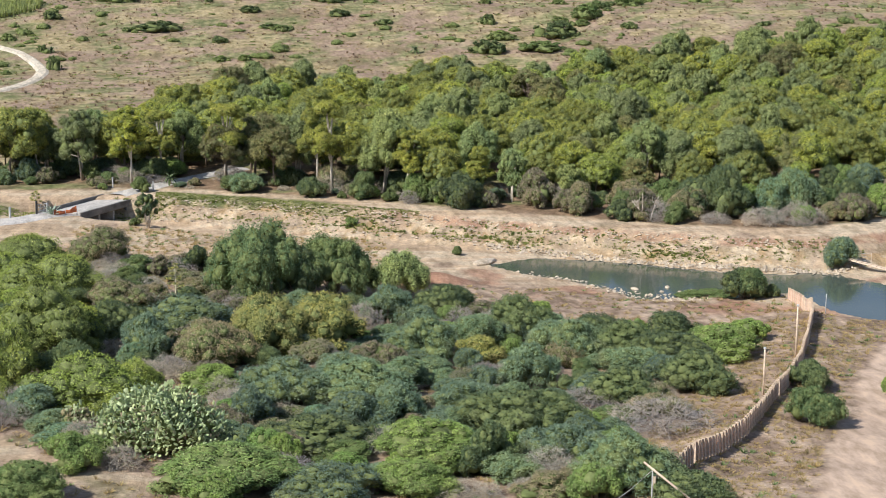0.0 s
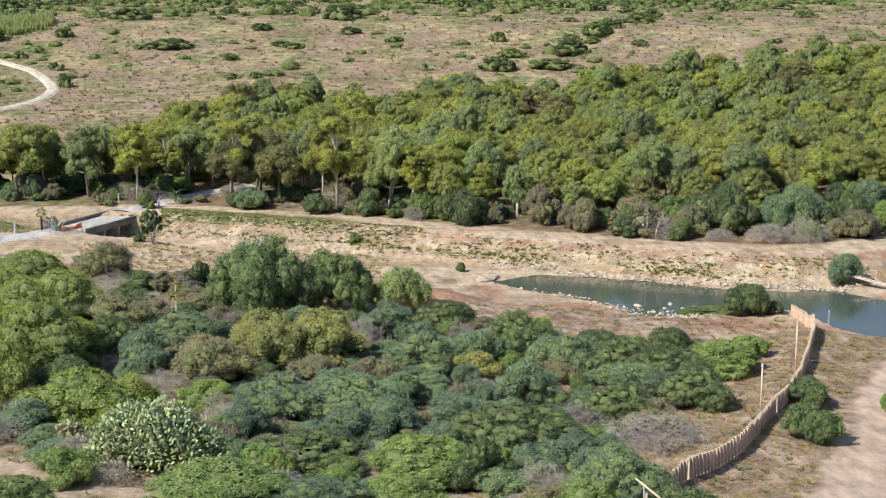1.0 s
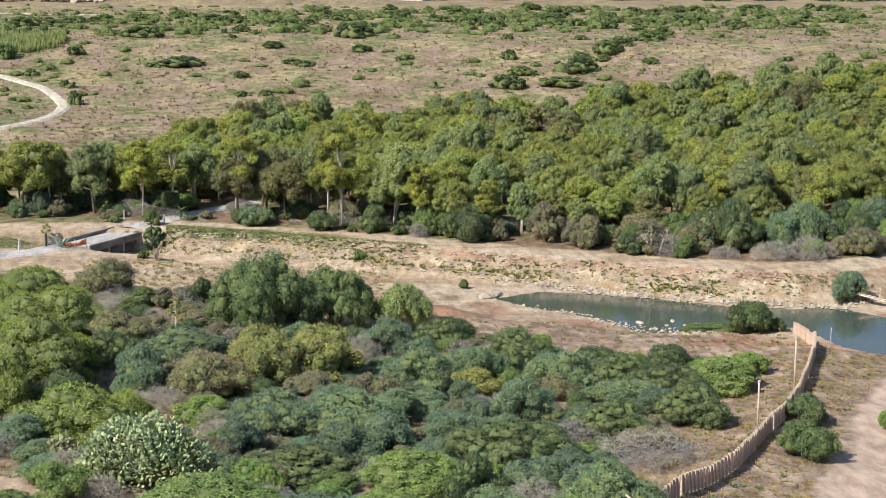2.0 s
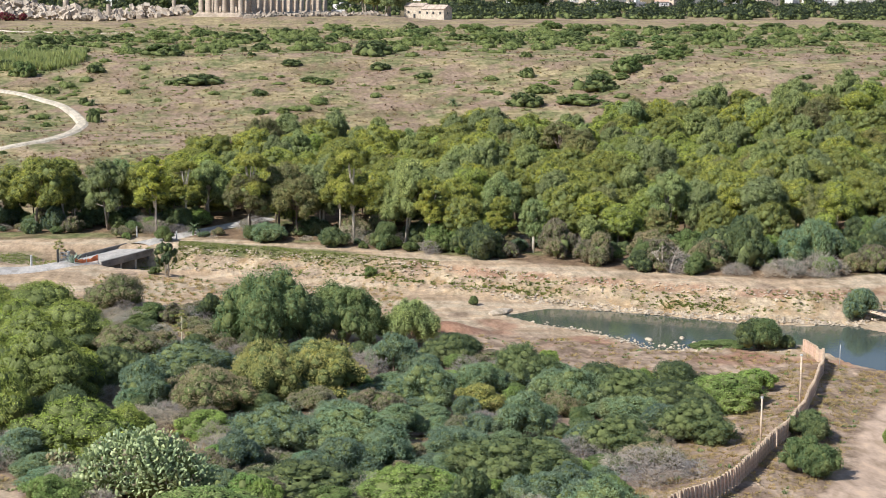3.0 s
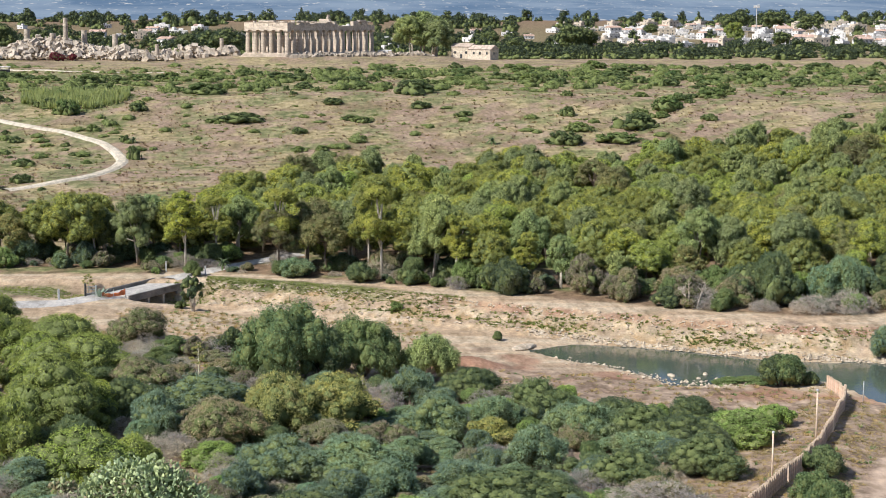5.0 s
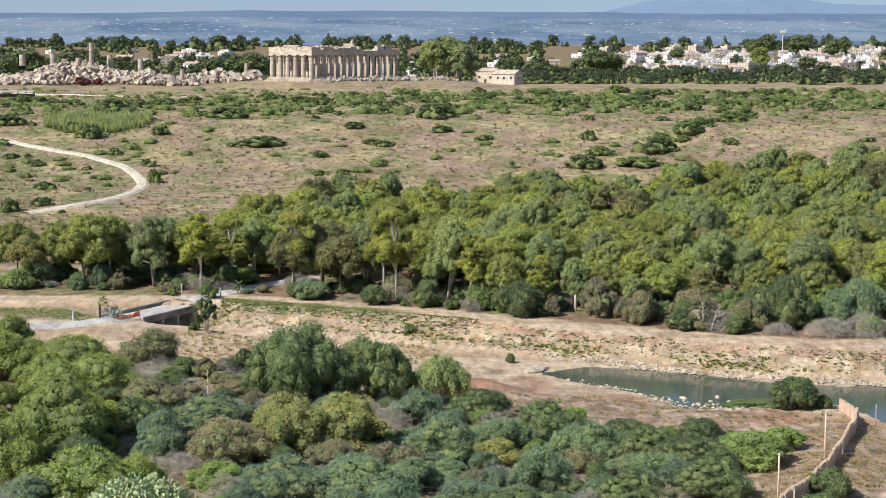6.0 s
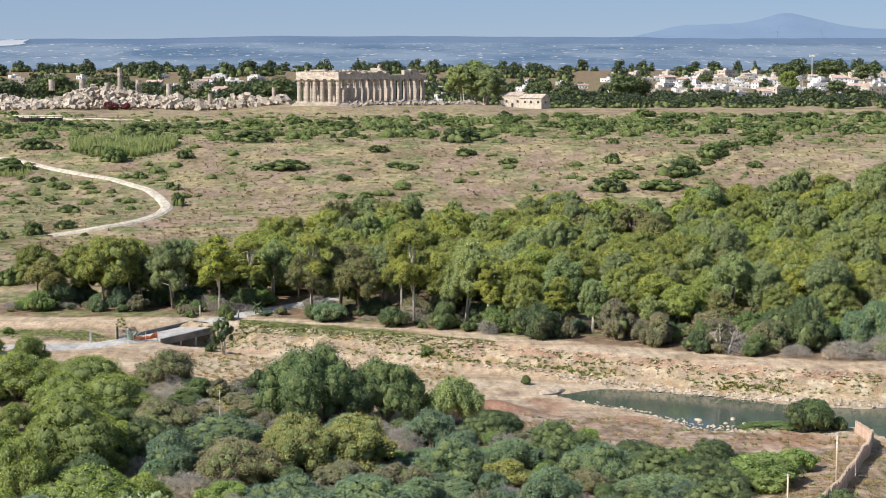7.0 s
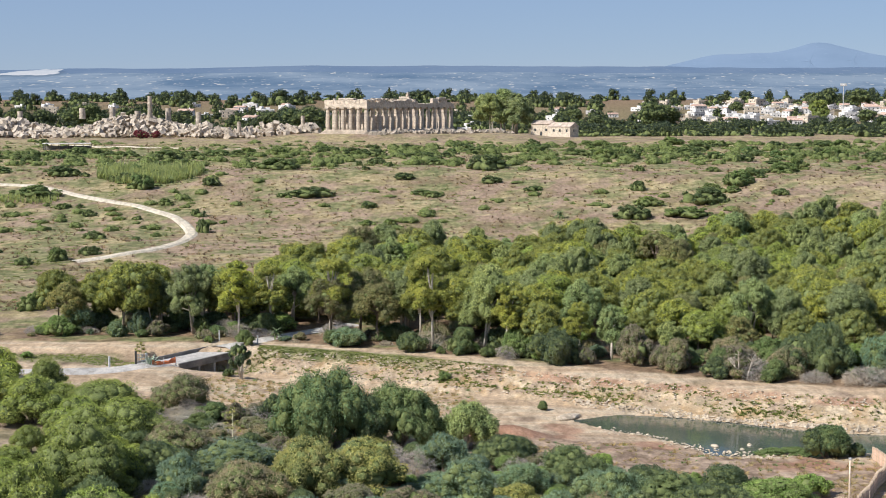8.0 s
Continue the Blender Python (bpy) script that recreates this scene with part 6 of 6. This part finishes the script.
for x, y, z, h, rad, s in ((-145, 855, 29.5, 12.0, 1.25, 1), (-166, 868, 30, 6.0, 1.6, 2), (-182, 872, 30, 5.5, 1.6, 3), (-137, 862, 28, 7.5, 1.5, 4), (-122, 862, 25, 8.5, 1.5, 5), (-211, 862, 28, 6.0, 1.4, 6), (-99, 838, 21, 8.0, 1.1, 7), (-68, 838, 21.5, 10.5, 1.1, 8), (-153, 866, 29, 5.0, 1.6, 9)):
    build_stump(x, y, z, h, rad, s, "standing stump of a pale column among fallen blocks" if h < 10 else "tall weathered column standing above fallen blocks")


# ---------------------------------------------------------------- buildings
def opening(root, x, y, z, w, h, turn, name="window"):
    bm = bmesh.new()
    box(bm, -w / 2, w / 2, -0.03, 0.05, 0, h)
    part(name, bm_mesh(name, bm, WINDOW), root, m=pose(x, y, z, 0, 0, turn))


def make_house(k):
    r = random.Random(900 + k)
    w, d, h = r.uniform(9, 16), r.uniform(8, 12), r.choice((3.4, 3.6, 3.8, 6.4))
    wall = (WHITE_PAINT, WHITE_PAINT, CREAM_WALL, WHITE_PAINT)[k % 4]
    flat = k % 4 != 1
    root = thing("house", ("flat-roofed white village house" if wall is WHITE_PAINT else "flat-roofed cream village house") if flat else "village house with a faded clay tile roof", "house", group="houses of the village")
    part("wall", box_mesh("wall", wall, -w / 2, w / 2, -d / 2, d / 2, -1.0, h, bevel=0.05), root)
    if flat:
        bm = bmesh.new()
        box(bm, -w / 2 - 0.1, w / 2 + 0.1, -d / 2 - 0.1, d / 2 + 0.1, h + 0.004, h + 0.25)
        part("roof", bm_mesh("roof", bm, GREY_ROOF), root)
        for x0, x1, y0, y1 in ((-w / 2, w / 2, -d / 2, -d / 2 + 0.2), (-w / 2, w / 2, d / 2 - 0.2, d / 2), (-w / 2, -w / 2 + 0.2, -d / 2 + 0.2, d / 2 - 0.2), (w / 2 - 0.2, w / 2, -d / 2 + 0.2, d / 2 - 0.2)):
            part("parapet", box_mesh("parapet", wall, x0, x1, y0, y1, h + 0.254, h + 0.95, bevel=0.02), root)
        part("stair_house", box_mesh("stair_house", wall, -w * 0.1, w * 0.2, -d * 0.1, d * 0.25, h + 0.254, h + 2.7, bevel=0.04), root)
    else:
        bm = bmesh.new()
        e, top = 0.5, h + d * 0.2
        p = [bm.verts.new(c) for c in ((-w / 2 - e, -d / 2 - e, h + 0.01), (w / 2 + e, -d / 2 - e, h + 0.01), (w / 2 + e, d / 2 + e, h + 0.01), (-w / 2 - e, d / 2 + e, h + 0.01), (-w / 2 - e, 0, top), (w / 2 + e, 0, top))]
        for q in ((0, 1, 5, 4), (2, 3, 4, 5), (0, 4, 3), (1, 2, 5), (3, 2, 1, 0)):
            bm.faces.new([p[i] for i in q])
        part("roof", bm_mesh("roof", bm, TILE_ROOF), root, "faded clay tile roof")
        part("chimney", box_mesh("chimney", wall, w * 0.2, w * 0.2 + 0.7, -0.35, 0.35, h, top + 1.0, bevel=0.03), root)
    for z in ([1.0] if h < 5 else [1.0, 4.1]):
        for x in (-w * 0.3, w * 0.02, w * 0.32):
            opening(root, x, -d / 2 - 0.01, z, 1.3, 1.4, 0)
        for y in (-d * 0.22, d * 0.22):
            opening(root, -w / 2 - 0.01, y, z, 1.2, 1.4, 90)
    part("door", box_mesh("door", DARK_STEEL, w * 0.14, w * 0.14 + 1.1, -d / 2 - 0.06, -d / 2 + 0.02, 0, 2.15, bevel=0.01), root)
    return root


HOUSES = [None] * 9


def put_house(k, x, y, turn, scale=1.0):
    m = pose(x, y, float(ground(x, y)), 0, 0, turn) @ Matrix.Scale(scale, 4)
    if HOUSES[k] is None:
        HOUSES[k] = make_house(k)
        HOUSES[k].matrix_basis = m
        return
    keep = HOUSES[k].scale.copy()
    HOUSES[k].scale = (1, 1, 1)
    copy_thing(HOUSES[k], m)
    HOUSES[k].scale = keep


def build_village():
    r = random.Random(21)
    for row in range(9):
        y = 1180 + row * 75
        n = 19
        for k in range(n):
            a = 0.122 + 0.215 * (k + r.uniform(-0.35, 0.35)) / n
            if row > 6 and r.random() < 0.3:
                continue
            yy = y + r.uniform(-28, 28)
            put_house(r.randrange(9), a * yy, yy, r.choice((0, 12, -15, 25, 40)) + r.uniform(-5, 5), r.uniform(0.68, 0.95))
    for k in range(50):
        a = r.uniform(-0.28, 0.12)
        yy = r.uniform(1080, 1650)
        put_house(r.randrange(9), a * yy, yy, r.uniform(-40, 40), r.uniform(0.6, 0.85))


build_village()


def build_farmhouse():
    root = thing("farmhouse", "cream stone farmhouse with low clay roof near the temple", "house", 56.2, 886, float(ground(56.2, 886)), -33)

    def gable(name, x0, x1, y0, y1, h, ridge):
        bm = bmesh.new()
        box(bm, x0, x1, y0, y1, -0.5, h, 0.05)
        part("wall", bm_mesh("wall", bm, CREAM_WALL), root)
        bm = bmesh.new()
        c = (y0 + y1) / 2
        p = [bm.verts.new(q) for q in ((x0 - 0.4, y0 - 0.4, h + 0.01), (x1 + 0.4, y0 - 0.4, h + 0.01), (x1 + 0.4, y1 + 0.4, h + 0.01), (x0 - 0.4, y1 + 0.4, h + 0.01), (x0 - 0.4, c, ridge), (x1 + 0.4, c, ridge))]
        for q in ((0, 1, 5, 4), (2, 3, 4, 5), (0, 4, 3), (1, 2, 5), (3, 2, 1, 0)):
            bm.faces.new([p[i] for i in q])
        part("roof", bm_mesh("roof", bm, FARM_ROOF), root, "faded pinkish tile roof")

    gable("main", 0, 13, -5, 4, 5.0, 7.2)
    gable("wing", -11, -0.1, -3, 5, 6.2, 8.0)
    for x in (3.5, 7, 11):
        opening(root, x, -5.01, 2.4, 1.1, 1.3, 0)
    for x in (-8.5, -5.0, -2.0):
        opening(root, x, -3.01, 0.2 if x == -5.0 else 2.6, 1.2, 2.2 if x == -5.0 else 1.3, 0, "doorway" if x == -5.0 else "window")
    opening(root, 13.01, -1.0, 2.4, 1.1, 1.3, 90)


build_farmhouse()


def build_shelter():
    x, y = -142, 652
    root = thing("shelter", "long low white-roofed visitor shelter on the plateau", "shelter", x, y, float(ground(x, y)), 4)
    bm = bmesh.new()
    box(bm, -9, 9, -2.5, 2.5, 2.2, 2.42, 0.03)
    part("roof", bm_mesh("roof", bm, WHITE_PAINT), root)
    for k in range(7):
        for s in (-2.2, 2.2):
            part("post", box_mesh("post", DARK_STEEL, -8.6 + k * 2.87, -8.4 + k * 2.87, s - 0.1, s + 0.1, -0.2, 2.2, bevel=0), root)
    part("back_wall", box_mesh("back_wall", DARK_CONCRETE, -8.8, 8.8, 2.1, 2.3, -0.2, 1.3, bevel=0.01), root)


build_shelter()


def build_hoarding():
    root = thing("hoarding", "white sheet panels on posts beside the temple", "fence", 10.5, 846, float(ground(10.5, 846)), -8)
    for k in range(4):
        part("panel", box_mesh("panel", WHITE_PAINT, -3.4 + k * 1.7, -1.85 + k * 1.7, -0.05, 0.05, 0.15, 2.5, bevel=0.02), root)
    for k in range(5):
        part("post", box_mesh("post", STEEL, -3.53 + k * 1.7, -3.43 + k * 1.7, -0.06, 0.06, -0.3, 2.6, bevel=0.01), root)


build_hoarding()


def build_mast():
    y = 1420
    x = (1490 - 784) / 3050 * y
    root = thing("floodlight_mast", "tall grey floodlight mast above the village", "mast", x, y, float(ground(x, y)))
    part("shaft", mesh_of("shaft", *tube([(0, 0, -1), (0, 0, 24)], [0.45, 0.28], 8), STEEL), root)
    bm = bmesh.new()
    box(bm, -2.6, 2.6, -0.3, 0.3, 23.0, 25.2, 0.05)
    part("lamp_frame", bm_mesh("lamp_frame", bm, STEEL), root)
    for k in range(5):
        part("lamp", box_mesh("lamp", WHITE_PAINT, -2.4 + k, -1.7 + k, -0.6, -0.32, 23.3, 24.8, bevel=0.03), root)


build_mast()
# Turbines share the mountain's glowing haze tint; they are no lamps.
for a, y, h in ((0.2118, 4350, 60), (0.2372, 4380, 66)):
    root = thing("wind_turbine", "far wind turbine on the plain, in the ridge's glowing haze tint", "turbine", a * y, y, 98, group="far turbines")
    part("tower", mesh_of("tower", *tube([(0, 0, -10), (0, 0, h * 0.55)], [1.6, 1.0], 8), HAZED_MOUNT), root)
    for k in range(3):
        part("blade", mesh_of("blade", *tube([(0, 0, 0), (0, 0, h * 0.33)], [1.0, 0.3], 4), HAZED_MOUNT), root, m=pose(0, 0, h * 0.55, 0, 25 + 120 * k, 0))
